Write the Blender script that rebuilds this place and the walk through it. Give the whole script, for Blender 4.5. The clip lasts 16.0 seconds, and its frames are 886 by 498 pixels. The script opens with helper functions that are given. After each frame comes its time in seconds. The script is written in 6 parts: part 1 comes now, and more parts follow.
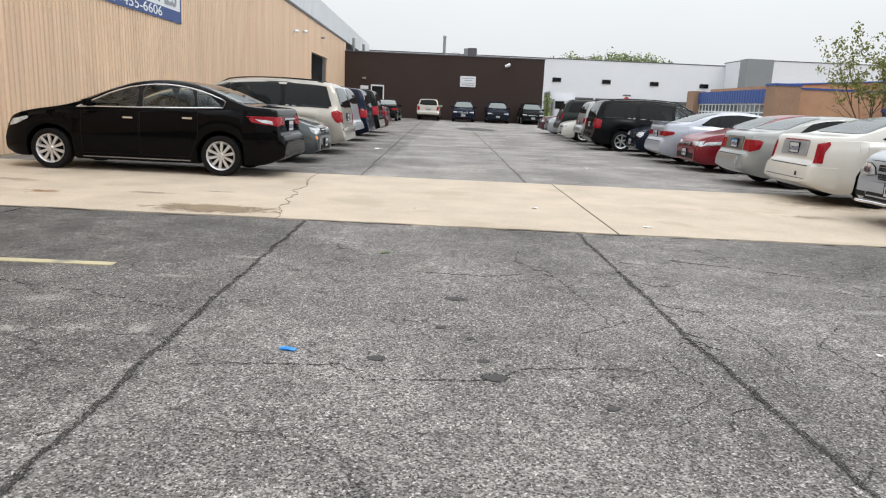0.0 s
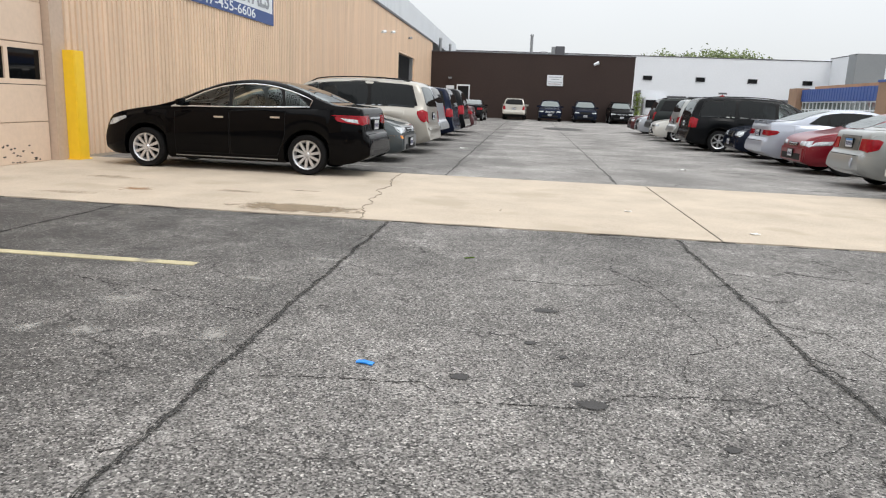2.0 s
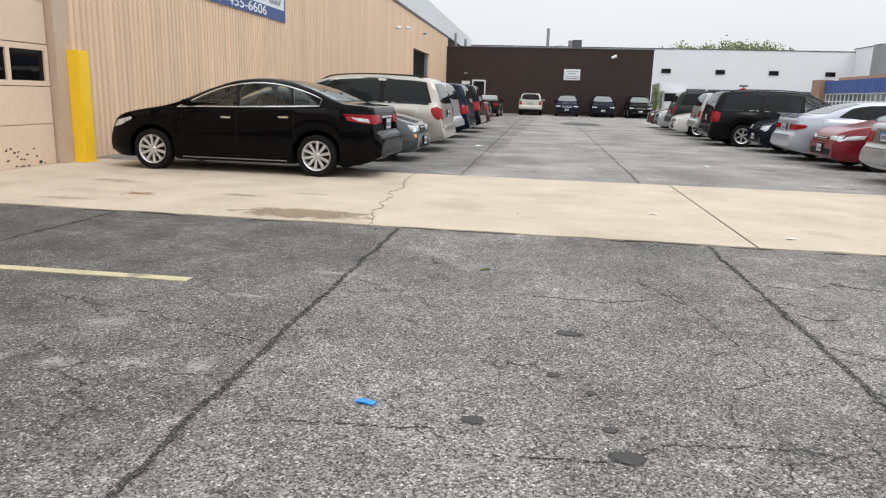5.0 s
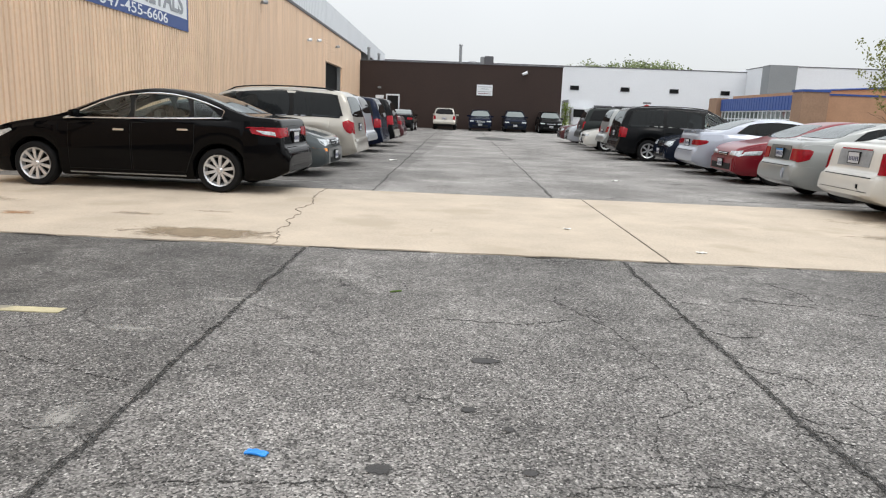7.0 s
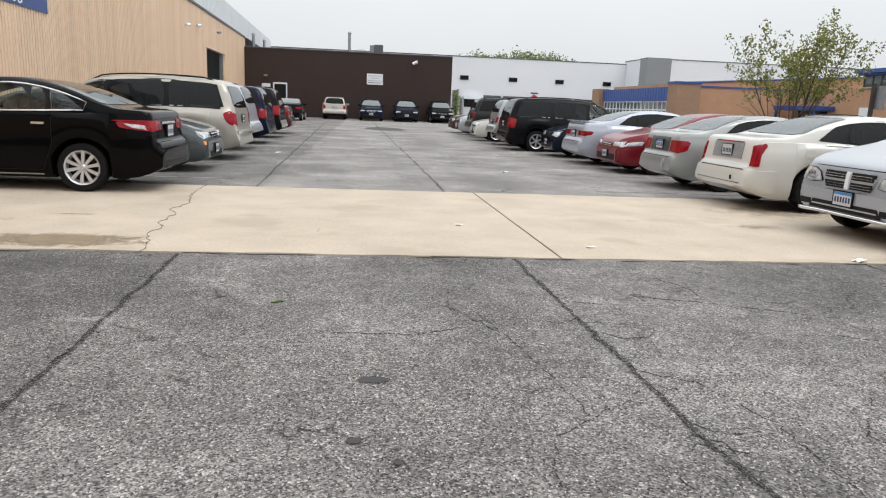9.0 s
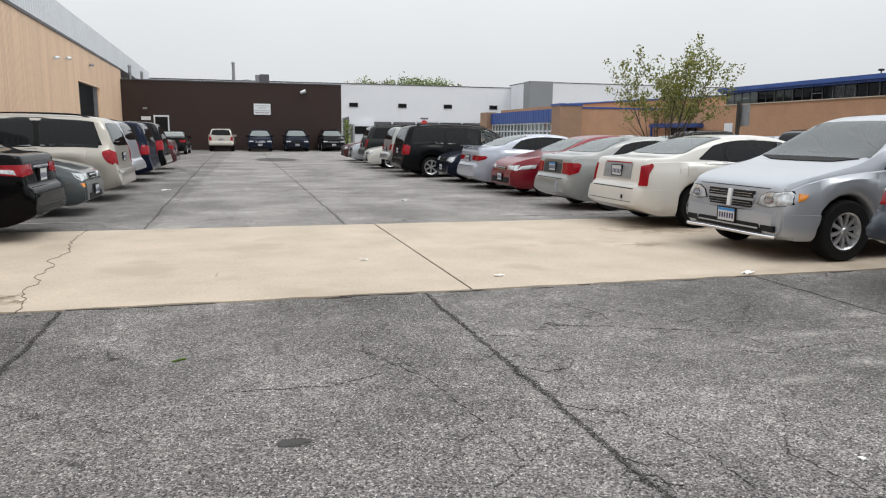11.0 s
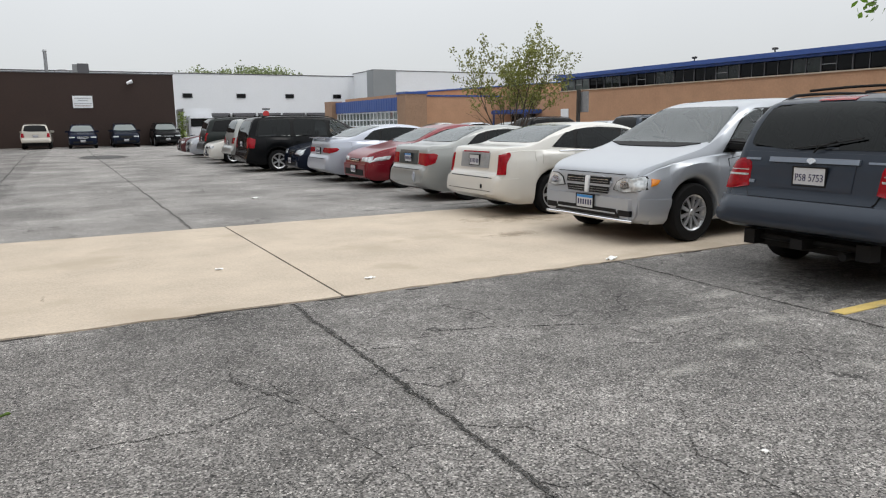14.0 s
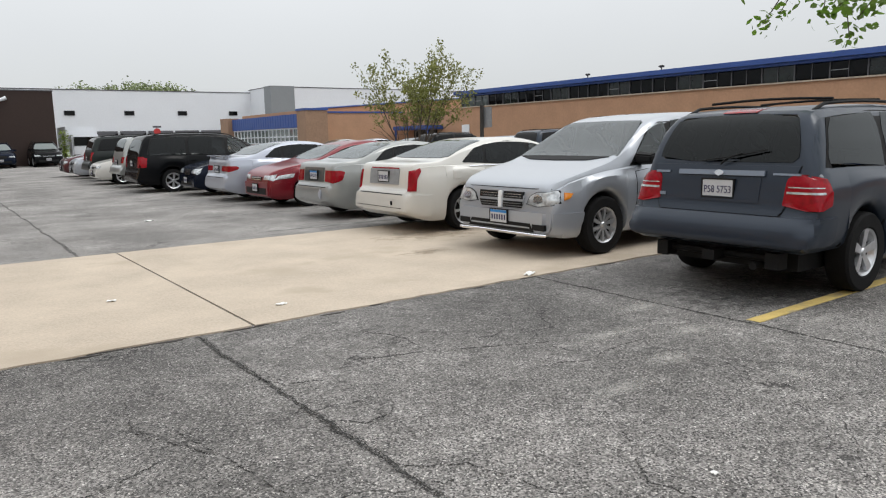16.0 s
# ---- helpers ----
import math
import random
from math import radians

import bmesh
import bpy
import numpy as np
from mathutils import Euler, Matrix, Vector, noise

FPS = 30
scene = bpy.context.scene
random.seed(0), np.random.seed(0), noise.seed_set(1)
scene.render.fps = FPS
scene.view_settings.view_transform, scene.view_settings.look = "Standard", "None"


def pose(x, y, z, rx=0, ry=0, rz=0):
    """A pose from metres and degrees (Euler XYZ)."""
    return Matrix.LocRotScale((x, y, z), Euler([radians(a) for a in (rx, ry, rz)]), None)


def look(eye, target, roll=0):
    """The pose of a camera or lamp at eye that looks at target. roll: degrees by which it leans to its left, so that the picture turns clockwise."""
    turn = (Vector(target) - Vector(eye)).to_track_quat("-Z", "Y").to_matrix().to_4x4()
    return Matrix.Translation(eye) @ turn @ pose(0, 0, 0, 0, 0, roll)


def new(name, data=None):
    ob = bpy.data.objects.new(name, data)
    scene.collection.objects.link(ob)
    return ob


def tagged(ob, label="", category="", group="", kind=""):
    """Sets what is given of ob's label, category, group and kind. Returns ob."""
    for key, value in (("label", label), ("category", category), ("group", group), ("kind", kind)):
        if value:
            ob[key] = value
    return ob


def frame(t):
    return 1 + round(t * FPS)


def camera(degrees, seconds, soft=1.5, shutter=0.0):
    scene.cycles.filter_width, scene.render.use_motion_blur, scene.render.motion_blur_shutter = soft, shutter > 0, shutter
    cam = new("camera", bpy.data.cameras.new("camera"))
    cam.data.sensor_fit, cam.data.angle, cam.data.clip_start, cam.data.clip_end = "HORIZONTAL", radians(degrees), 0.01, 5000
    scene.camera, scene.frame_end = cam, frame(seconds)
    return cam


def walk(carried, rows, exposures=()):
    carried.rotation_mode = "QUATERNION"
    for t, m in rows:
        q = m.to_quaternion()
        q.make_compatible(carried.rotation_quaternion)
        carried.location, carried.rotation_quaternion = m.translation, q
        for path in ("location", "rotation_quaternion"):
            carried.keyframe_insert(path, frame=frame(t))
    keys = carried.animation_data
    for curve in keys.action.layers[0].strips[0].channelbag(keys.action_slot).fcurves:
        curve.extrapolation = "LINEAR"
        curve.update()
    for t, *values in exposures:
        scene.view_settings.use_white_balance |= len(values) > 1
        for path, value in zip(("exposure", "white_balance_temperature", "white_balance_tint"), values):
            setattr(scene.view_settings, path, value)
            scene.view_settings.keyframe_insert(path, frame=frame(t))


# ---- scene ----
cam = camera(64.7, 16.0, soft=1.15)
PATH = [
    (0, (0.593, -0.404, 1.308), (0.567, 1.554, 0.904), 2.6),
    (0.5, (0.581, -0.312, 1.298), (0.503, 1.644, 0.888), 2.7),
    (1, (0.57, -0.222, 1.292), (0.422, 1.728, 0.875), 2.7),
    (1.5, (0.555, -0.149, 1.288), (0.347, 1.796, 0.87), 2.4),
    (2, (0.539, -0.074, 1.279), (0.279, 1.865, 0.865), 2.3),
    (2.5, (0.526, 0.002, 1.274), (0.212, 1.933, 0.861), 2.2),
    (3, (0.504, 0.084, 1.267), (0.165, 2.016, 0.873), 3.0),
    (5.5, (0.503, 0.444, 1.315), (0.221, 2.376, 0.882), 0.9),
    (6, (0.51, 0.524, 1.305), (0.279, 2.463, 0.871), 0.7),
    (6.5, (0.505, 0.596, 1.301), (0.352, 2.547, 0.888), 1.8),
    (7, (0.517, 0.678, 1.294), (0.444, 2.64, 0.913), 2.2),
    (7.5, (0.535, 0.748, 1.296), (0.532, 2.714, 0.934), 2.1),
    (8, (0.545, 0.837, 1.328), (0.615, 2.8, 0.952), 2.6),
    (8.5, (0.555, 0.888, 1.309), (0.715, 2.846, 0.934), 2.8),
    (9, (0.572, 0.965, 1.344), (0.798, 2.911, 0.945), 2.4),
    (11.5, (0.479, 1.183, 1.417), (1.071, 3.07, 1.12), 0.3),
    (12, (0.469, 1.266, 1.421), (1.13, 3.133, 1.14), 0.4),
    (12.5, (0.478, 1.332, 1.431), (1.185, 3.18, 1.142), 1.1),
    (13, (0.447, 1.408, 1.443), (1.243, 3.218, 1.141), 1.1),
    (13.5, (0.462, 1.483, 1.451), (1.315, 3.262, 1.123), 0.2),
    (14, (0.471, 1.539, 1.467), (1.376, 3.287, 1.112), -0.7),
    (14.5, (0.463, 1.61, 1.477), (1.456, 3.309, 1.121), -0.4),
    (15, (0.479, 1.682, 1.47), (1.538, 3.342, 1.122), -0.8),
    (15.5, (0.479, 1.753, 1.467), (1.587, 3.385, 1.132), -0.8),
    (16, (0.501, 1.826, 1.462), (1.643, 3.437, 1.147), -1.2),
]
walk(cam, [(t, look(eye, target, roll)) for t, eye, target, roll in PATH],
     [(0, -0.03), (3, 0.0), (5.5, -0.03), (9, -0.09), (12.5, -0.26), (16, -0.27)])

# ---- world and sun: bright overcast, the sky three times brighter overhead than at the horizon ----
world = bpy.data.worlds.new("overcast")
scene.world = world
world.use_nodes = True
wn = world.node_tree.nodes
wl = world.node_tree.links
sky = wn.new("ShaderNodeTexSky")
sky.sky_type = 'NISHITA'
sky.sun_disc = False
sky.sun_elevation = radians(50)
sky.sun_rotation = radians(200)
sky_only = wn.new("ShaderNodeVectorMath")
sky_only.operation = 'SCALE'
sky_only.inputs["Scale"].default_value = 0.12
wl.new(sky.outputs[0], sky_only.inputs[0])
direction = wn.new("ShaderNodeTexCoord")
up = wn.new("ShaderNodeSeparateXYZ")
wl.new(direction.outputs["Generated"], up.inputs[0])
height = wn.new("ShaderNodeMapRange")
height.inputs[3].default_value, height.inputs[4].default_value = 0.77, 2.1
wl.new(up.outputs[2], height.inputs[0])
veil = wn.new("ShaderNodeTexNoise")
veil.inputs["Scale"].default_value, veil.inputs["Detail"].default_value = 1.6, 4
wl.new(direction.outputs["Generated"], veil.inputs["Vector"])
soft_veil = wn.new("ShaderNodeMapRange")
soft_veil.inputs[3].default_value, soft_veil.inputs[4].default_value = 0.86, 1.14
wl.new(veil.outputs[0], soft_veil.inputs[0])
both_ = wn.new("ShaderNodeMath")
both_.operation = 'MULTIPLY'
wl.new(height.outputs[0], both_.inputs[0])
wl.new(soft_veil.outputs[0], both_.inputs[1])
cloud = wn.new("ShaderNodeVectorMath")
cloud.operation = 'SCALE'
cloud.inputs[0].default_value = (0.975, 1.0, 1.02)
wl.new(both_.outputs[0], cloud.inputs["Scale"])
blend = wn.new("ShaderNodeMix")
blend.data_type = 'RGBA'
blend.inputs[0].default_value = 0.93
wl.new(sky_only.outputs[0], blend.inputs[6])
wl.new(cloud.outputs[0], blend.inputs[7])
wl.new(blend.outputs[2], wn["Background"].inputs[0])
wn["Background"].inputs[1].default_value = 1.0
sun = new("sun", bpy.data.lights.new("sun", 'SUN'))
sun.data.energy = 1.3
sun.data.angle = radians(30)
sun.data.color = (1.0, 0.97, 0.93)
sun.matrix_world = look((0, 0, 30), (-15, 10, 0))

# ---- materials ----
from mathutils.bvhtree import BVHTree


def surface(name, col, rough=.6, metal=0, var=.15, scale=2.0, fine=40.0, bump=.0, bscale=60.0, coat=0, second=None, second_at=.62, spec=.5, alpha=None):
    """A painted or bare surface: two scales of variation, optional stains of a second colour, fine relief."""
    m = bpy.data.materials.new(name)
    m.use_nodes = True
    nt, n, l = m.node_tree, m.node_tree.nodes, m.node_tree.links
    b = n["Principled BSDF"]
    tc = n.new("ShaderNodeTexCoord")
    big = n.new("ShaderNodeTexNoise")
    big.inputs["Scale"].default_value, big.inputs["Detail"].default_value = scale, 6
    sm = n.new("ShaderNodeTexNoise")
    sm.inputs["Scale"].default_value, sm.inputs["Detail"].default_value = fine, 3
    l.new(tc.outputs["Object"], big.inputs["Vector"])
    l.new(tc.outputs["Object"], sm.inputs["Vector"])
    add = n.new("ShaderNodeMath")
    add.operation = 'ADD'
    l.new(big.outputs[0], add.inputs[0])
    l.new(sm.outputs[0], add.inputs[1])
    mr = n.new("ShaderNodeMapRange")
    mr.inputs[1].default_value, mr.inputs[2].default_value = .6, 1.4
    mr.inputs[3].default_value, mr.inputs[4].default_value = 1 - var, 1 + var
    l.new(add.outputs[0], mr.inputs[0])
    mul = n.new("ShaderNodeVectorMath")
    mul.operation = 'SCALE'
    mul.inputs[0].default_value = col
    l.new(mr.outputs[0], mul.inputs["Scale"])
    out = mul.outputs[0]
    if second:
        st = n.new("ShaderNodeTexNoise")
        st.inputs["Scale"].default_value, st.inputs["Detail"].default_value = scale * .6, 8
        l.new(tc.outputs["Object"], st.inputs["Vector"])
        rp = n.new("ShaderNodeMapRange")
        rp.inputs[1].default_value, rp.inputs[2].default_value = second_at, second_at + .1
        l.new(st.outputs[0], rp.inputs[0])
        mx = n.new("ShaderNodeMix")
        mx.data_type = 'RGBA'
        l.new(rp.outputs[0], mx.inputs[0])
        l.new(out, mx.inputs[6])
        mx.inputs[7].default_value = (*second, 1)
        out = mx.outputs[2]
    l.new(out, b.inputs["Base Color"])
    b.inputs["Roughness"].default_value = rough
    b.inputs["Metallic"].default_value = metal
    b.inputs["Coat Weight"].default_value = coat
    b.inputs["Coat Roughness"].default_value = .04
    b.inputs["Specular IOR Level"].default_value = spec
    if bump:
        bt = n.new("ShaderNodeTexNoise")
        bt.inputs["Scale"].default_value, bt.inputs["Detail"].default_value = bscale, 4
        l.new(tc.outputs["Object"], bt.inputs["Vector"])
        bp = n.new("ShaderNodeBump")
        bp.inputs["Strength"].default_value, bp.inputs["Distance"].default_value = bump, .01
        l.new(bt.outputs[0], bp.inputs["Height"])
        l.new(bp.outputs[0], b.inputs["Normal"])
    return m


def paint(name, col, metal=.25, rough=.34, coat=.8, spec=.4):
    return surface(name, col, rough, metal, var=.05, scale=1.5, fine=400, coat=coat, spec=spec)


def asphalt_material():
    """Worn asphalt: aggregate, pale worn patches, darker sealed lanes, hairline cracks."""
    m = bpy.data.materials.new("asphalt")
    m.use_nodes = True
    n, l = m.node_tree.nodes, m.node_tree.links
    b = n["Principled BSDF"]
    tc = n.new("ShaderNodeTexCoord")
    vec = tc.outputs["Object"]

    def noise_(scale, detail=5, rough=.6):
        t = n.new("ShaderNodeTexNoise")
        t.inputs["Scale"].default_value, t.inputs["Detail"].default_value, t.inputs["Roughness"].default_value = scale, detail, rough
        l.new(vec, t.inputs["Vector"])
        return t.outputs[0]

    def ramp(src, a, b_, lo, hi):
        t = n.new("ShaderNodeMapRange")
        t.inputs[1].default_value, t.inputs[2].default_value, t.inputs[3].default_value, t.inputs[4].default_value = a, b_, lo, hi
        l.new(src, t.inputs[0])
        return t.outputs[0]

    def op(kind, x, y):
        t = n.new("ShaderNodeMath")
        t.operation = kind
        for i, v in enumerate((x, y)):
            if isinstance(v, (int, float)):
                t.inputs[i].default_value = v
            else:
                l.new(v, t.inputs[i])
        return t.outputs[0]

    xyz = n.new("ShaderNodeSeparateXYZ")
    l.new(vec, xyz.inputs[0])
    stones = n.new("ShaderNodeTexVoronoi")
    stones.inputs["Scale"].default_value = 120
    l.new(vec, stones.inputs["Vector"])
    sep = n.new("ShaderNodeSeparateColor")
    l.new(stones.outputs["Color"], sep.inputs[0])
    speck = ramp(sep.outputs[0], 0, 1, .12, 1.88)
    bright = ramp(sep.outputs[1], .88, .97, 0, 1.1)
    stones2 = n.new("ShaderNodeTexVoronoi")
    stones2.inputs["Scale"].default_value = 84
    l.new(vec, stones2.inputs["Vector"])
    sep2 = n.new("ShaderNodeSeparateColor")
    l.new(stones2.outputs["Color"], sep2.inputs[0])
    speck2 = ramp(sep2.outputs[0], 0, 1, .70, 1.30)
    calm = ramp(xyz.outputs[1], 7.5, 10, 0, .7)
    speck = op('ADD', op('MULTIPLY', speck, op('SUBTRACT', 1, calm)), calm)
    patch = ramp(noise_(.55, 7), .38, .64, .68, 1.26)
    patch2 = ramp(noise_(5.5, 6, .75), .36, .66, .74, 1.24)
    patch2 = op('ADD', op('MULTIPLY', patch2, op('SUBTRACT', 1, calm)), calm)
    worn = ramp(op('MULTIPLY', noise_(1.1, 8, .7), ramp(noise_(9, 4), .3, .7, .8, 1.2)), .60, .74, 0, .75)
    wob = ramp(noise_(.9, 4), .3, .7, -.5, .5)
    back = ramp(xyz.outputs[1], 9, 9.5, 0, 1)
    lane = ramp(op('ADD', xyz.outputs[0], op('MULTIPLY', wob, .15)), -1.05, -.95, .74, 1)
    by_slab = ramp(op('ADD', xyz.outputs[1], op('MULTIPLY', wob, 2.4)), 4.0, 6.2, 0, .42)
    by_wall = ramp(op('ADD', xyz.outputs[0], op('MULTIPLY', wob, 1.6)), -3.2, -1.4, 1, 0)
    seal = op('MINIMUM', op('ADD', by_slab, by_wall), 1)
    seal = op('MULTIPLY', op('MULTIPLY', seal, ramp(noise_(1.7, 7, .65), .36, .60, .25, 1)), op('SUBTRACT', 1, back))
    dull = op('MULTIPLY', seal, .62)
    speck = op('ADD', op('MULTIPLY', speck, op('SUBTRACT', 1, dull)), op('MULTIPLY', dull, .9))
    left = op('MULTIPLY', lane, op('SUBTRACT', 1, op('MULTIPLY', seal, .50)))
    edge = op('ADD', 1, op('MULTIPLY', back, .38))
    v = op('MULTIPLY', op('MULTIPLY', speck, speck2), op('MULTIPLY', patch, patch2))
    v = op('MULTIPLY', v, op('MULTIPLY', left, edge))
    v = op('MULTIPLY', v, .166)
    v = op('ADD', v, op('MULTIPLY', worn, op('MULTIPLY', speck, .13)))
    v = op('ADD', v, op('MULTIPLY', bright, op('MULTIPLY', op('SUBTRACT', 1, op('MAXIMUM', calm, dull)), .26)))
    crack = n.new("ShaderNodeTexVoronoi")
    crack.feature = 'DISTANCE_TO_EDGE'
    crack.inputs["Scale"].default_value = 1.15
    warp = n.new("ShaderNodeVectorMath")
    warp.operation = 'ADD'
    wn_ = n.new("ShaderNodeTexNoise")
    wn_.inputs["Scale"].default_value, wn_.inputs["Detail"].default_value = 2.2, 6
    l.new(vec, wn_.inputs["Vector"])
    sc = n.new("ShaderNodeVectorMath")
    sc.operation = 'SCALE'
    sc.inputs["Scale"].default_value = .9
    l.new(wn_.outputs["Color"], sc.inputs[0])
    l.new(vec, warp.inputs[0])
    l.new(sc.outputs[0], warp.inputs[1])
    l.new(warp.outputs[0], crack.inputs["Vector"])
    line = ramp(crack.outputs[0], .004, .013, 1, 0)
    line = op('MULTIPLY', line, ramp(noise_(.8, 3), .50, .60, 0, .75))
    v = op('MULTIPLY', v, op('SUBTRACT', 1, line))
    col = n.new("ShaderNodeCombineColor")
    l.new(op('MULTIPLY', v, 1.05), col.inputs[0])
    l.new(v, col.inputs[1])
    l.new(op('MULTIPLY', v, .95), col.inputs[2])
    l.new(col.outputs[0], b.inputs["Base Color"])
    b.inputs["Roughness"].default_value = .88
    bp = n.new("ShaderNodeBump")
    bp.inputs["Strength"].default_value, bp.inputs["Distance"].default_value = .8, .006
    l.new(op('SUBTRACT', op('ADD', stones.outputs["Distance"], noise_(160, 3)), op('MULTIPLY', line, 3)), bp.inputs["Height"])
    l.new(bp.outputs[0], b.inputs["Normal"])
    return m


def streaked(name, col):
    """Painted ribbed sheet with vertical run-off streaks and rib shading put into the colour."""
    m = surface(name, col, .55, 0, .05, .7, 12, .05, 30)
    n, l = m.node_tree.nodes, m.node_tree.links
    b = n["Principled BSDF"]
    base = b.inputs["Base Color"].links[0].from_socket
    tc = n.new("ShaderNodeTexCoord")
    out = base
    for scale, lo, hi in (((1, 5, .10), .93, 1.04), ((1, 14, .3), .955, 1.03), ((1, 1.2, .05), .95, 1.04)):
        mp = n.new("ShaderNodeMapping")
        mp.inputs["Scale"].default_value = scale
        l.new(tc.outputs["Object"], mp.inputs[0])
        ns = n.new("ShaderNodeTexNoise")
        ns.inputs["Scale"].default_value, ns.inputs["Detail"].default_value = 1.0, 3
        l.new(mp.outputs[0], ns.inputs["Vector"])
        r = n.new("ShaderNodeMapRange")
        r.inputs[1].default_value, r.inputs[2].default_value, r.inputs[3].default_value, r.inputs[4].default_value = .35, .6, lo, hi
        l.new(ns.outputs[0], r.inputs[0])
        v = n.new("ShaderNodeVectorMath")
        v.operation = 'SCALE'
        l.new(out, v.inputs[0])
        l.new(r.outputs[0], v.inputs["Scale"])
        out = v.outputs[0]
    l.new(out, b.inputs["Base Color"])
    return m


def stain(name, col, rough=.85, hold=1.5, grain=7.0, most=1.0):
    """A stain that thins out raggedly towards its edge."""
    m = surface(name, col, rough, 0, .3, 6, 80, .3, 140)
    n, l = m.node_tree.nodes, m.node_tree.links
    tc = n.new("ShaderNodeTexCoord")
    c = n.new("ShaderNodeVectorMath")
    c.operation = 'SUBTRACT'
    c.inputs[1].default_value = (.5, .5, .5)
    l.new(tc.outputs["Generated"], c.inputs[0])
    flat_ = n.new("ShaderNodeVectorMath")
    flat_.operation = 'MULTIPLY'
    flat_.inputs[1].default_value = (2, 2, 0)
    l.new(c.outputs[0], flat_.inputs[0])
    ln = n.new("ShaderNodeVectorMath")
    ln.operation = 'LENGTH'
    l.new(flat_.outputs[0], ln.inputs[0])
    ns = n.new("ShaderNodeTexNoise")
    ns.inputs["Scale"].default_value, ns.inputs["Detail"].default_value, ns.inputs["Roughness"].default_value = grain, 8, .7
    l.new(tc.outputs["Object"], ns.inputs["Vector"])
    k = n.new("ShaderNodeMapRange")
    k.inputs[1].default_value, k.inputs[2].default_value, k.inputs[3].default_value, k.inputs[4].default_value = .3, .7, -.75, .75
    l.new(ns.outputs[0], k.inputs[0])
    a = n.new("ShaderNodeMath")
    a.operation = 'MULTIPLY_ADD'
    a.inputs[1].default_value, a.inputs[2].default_value = -hold, hold * .82
    l.new(ln.outputs["Value"], a.inputs[0])
    s = n.new("ShaderNodeMath")
    s.operation = 'ADD'
    s.use_clamp = True
    l.new(a.outputs[0], s.inputs[0])
    l.new(k.outputs[0], s.inputs[1])
    t = n.new("ShaderNodeMath")
    t.operation = 'MULTIPLY'
    t.inputs[1].default_value = most
    l.new(s.outputs[0], t.inputs[0])
    l.new(t.outputs[0], n["Principled BSDF"].inputs["Alpha"])
    return m


ASPHALT = asphalt_material()
CONCRETE = surface("concrete", (.472, .40, .318), .88, 0, .22, 1.3, 55, .4, 150, second=(.405, .34, .262), second_at=.56)
JOINT = surface("joint_filler", (.06, .055, .05), .9, 0, .3, 5, 60, .4, 120)
HAIRLINE = surface("hairline_dirt", (.15, .12, .09), .9, 0, .4, 9, 90, .4, 120)


def ragged(name, col, scale, lo, hi):
    """Crumbled filler: bits are missing here and there."""
    m = surface(name, col, .9, 0, .45, 12, 110, .6, 150, spec=.2)
    n, l = m.node_tree.nodes, m.node_tree.links
    tc = n.new("ShaderNodeTexCoord")
    ns = n.new("ShaderNodeTexNoise")
    ns.inputs["Scale"].default_value, ns.inputs["Detail"].default_value, ns.inputs["Roughness"].default_value = scale, 5, .75
    l.new(tc.outputs["Object"], ns.inputs["Vector"])
    r = n.new("ShaderNodeMapRange")
    r.inputs[1].default_value, r.inputs[2].default_value = lo, hi
    l.new(ns.outputs[0], r.inputs[0])
    l.new(r.outputs[0], n["Principled BSDF"].inputs["Alpha"])
    return m


TAR_RAGGED = ragged("crumbled_tar", (.056, .055, .053), 58, .43, .60)
TAR_FRINGE = ragged("crumbled_fringe", (.050, .049, .047), 75, .47, .70)
STAIN = stain("oil_stain", (.040, .038, .037), .7, 3.5, 18)
DARK_PATCH = stain("dark_asphalt", (.048, .046, .045), .7, 2.0, 9, .55)
CHIP = surface("bare_chip", (.05, .045, .04), .7)
MUD = stain("brown_stain", (.25, .19, .125), .9, 2.4, 5, .8)
RUST = stain("rust_stain", (.36, .20, .10), .9, 1.2, 5, .65)
PALE = stain("pale_chips", (.40, .385, .36), .9, 1.15, 26, .65)
FAINT = stain("faint_brown_stain", (.26, .20, .135), .9, 1.3, 4, .4)
LINE_PALE = surface("faded_pale_line", (.46, .41, .26), .8, 0, .25, 6, 80, .3, 150, second=(.25, .23, .18), second_at=.56)
LINE_Y = surface("worn_yellow_line", (.50, .37, .12), .8, 0, .25, 6, 80, .3, 150, second=(.25, .22, .16), second_at=.54)
LINE_W = surface("worn_white_line", (.26, .255, .245), .8, 0, .25, 5, 80, .3, 150, second=(.16, .157, .15), second_at=.44)
TAN = streaked("tan_sheet_metal", (.72, .53, .375))
TAN_DOOR = surface("cream_door_panel", (.68, .53, .41), .5, 0, .07, 1.2, 14, .05, 40)
JAMB = surface("brown_grey_jamb", (.50, .385, .30), .6, 0, .10, 1.5, 14, .05, 40)
ROOF_METAL = surface("galvanised_sheet", (.60, .63, .66), .45, .15, .08, .6, 10)
BROWN = surface("brown_painted_brick", (.033, .0185, .0145), .8, 0, .16, .5, 7, .3, 18)
WHITE = surface("white_painted_wall", (.72, .74, .77), .7, 0, .04, .4, 6)
GREYWALL = surface("grey_painted_wall", (.23, .245, .255), .7, 0, .06, .5, 6)
COPING = surface("dark_coping", (.10, .10, .11), .6, 0, .15, 2, 20)
ORANGE = surface("orange_brick", (.44, .255, .155), .85, 0, .13, 1.2, 9, .3, 20)
PIER = surface("brown_brick", (.30, .19, .125), .85, 0, .16, 1.5, 9, .3, 20)
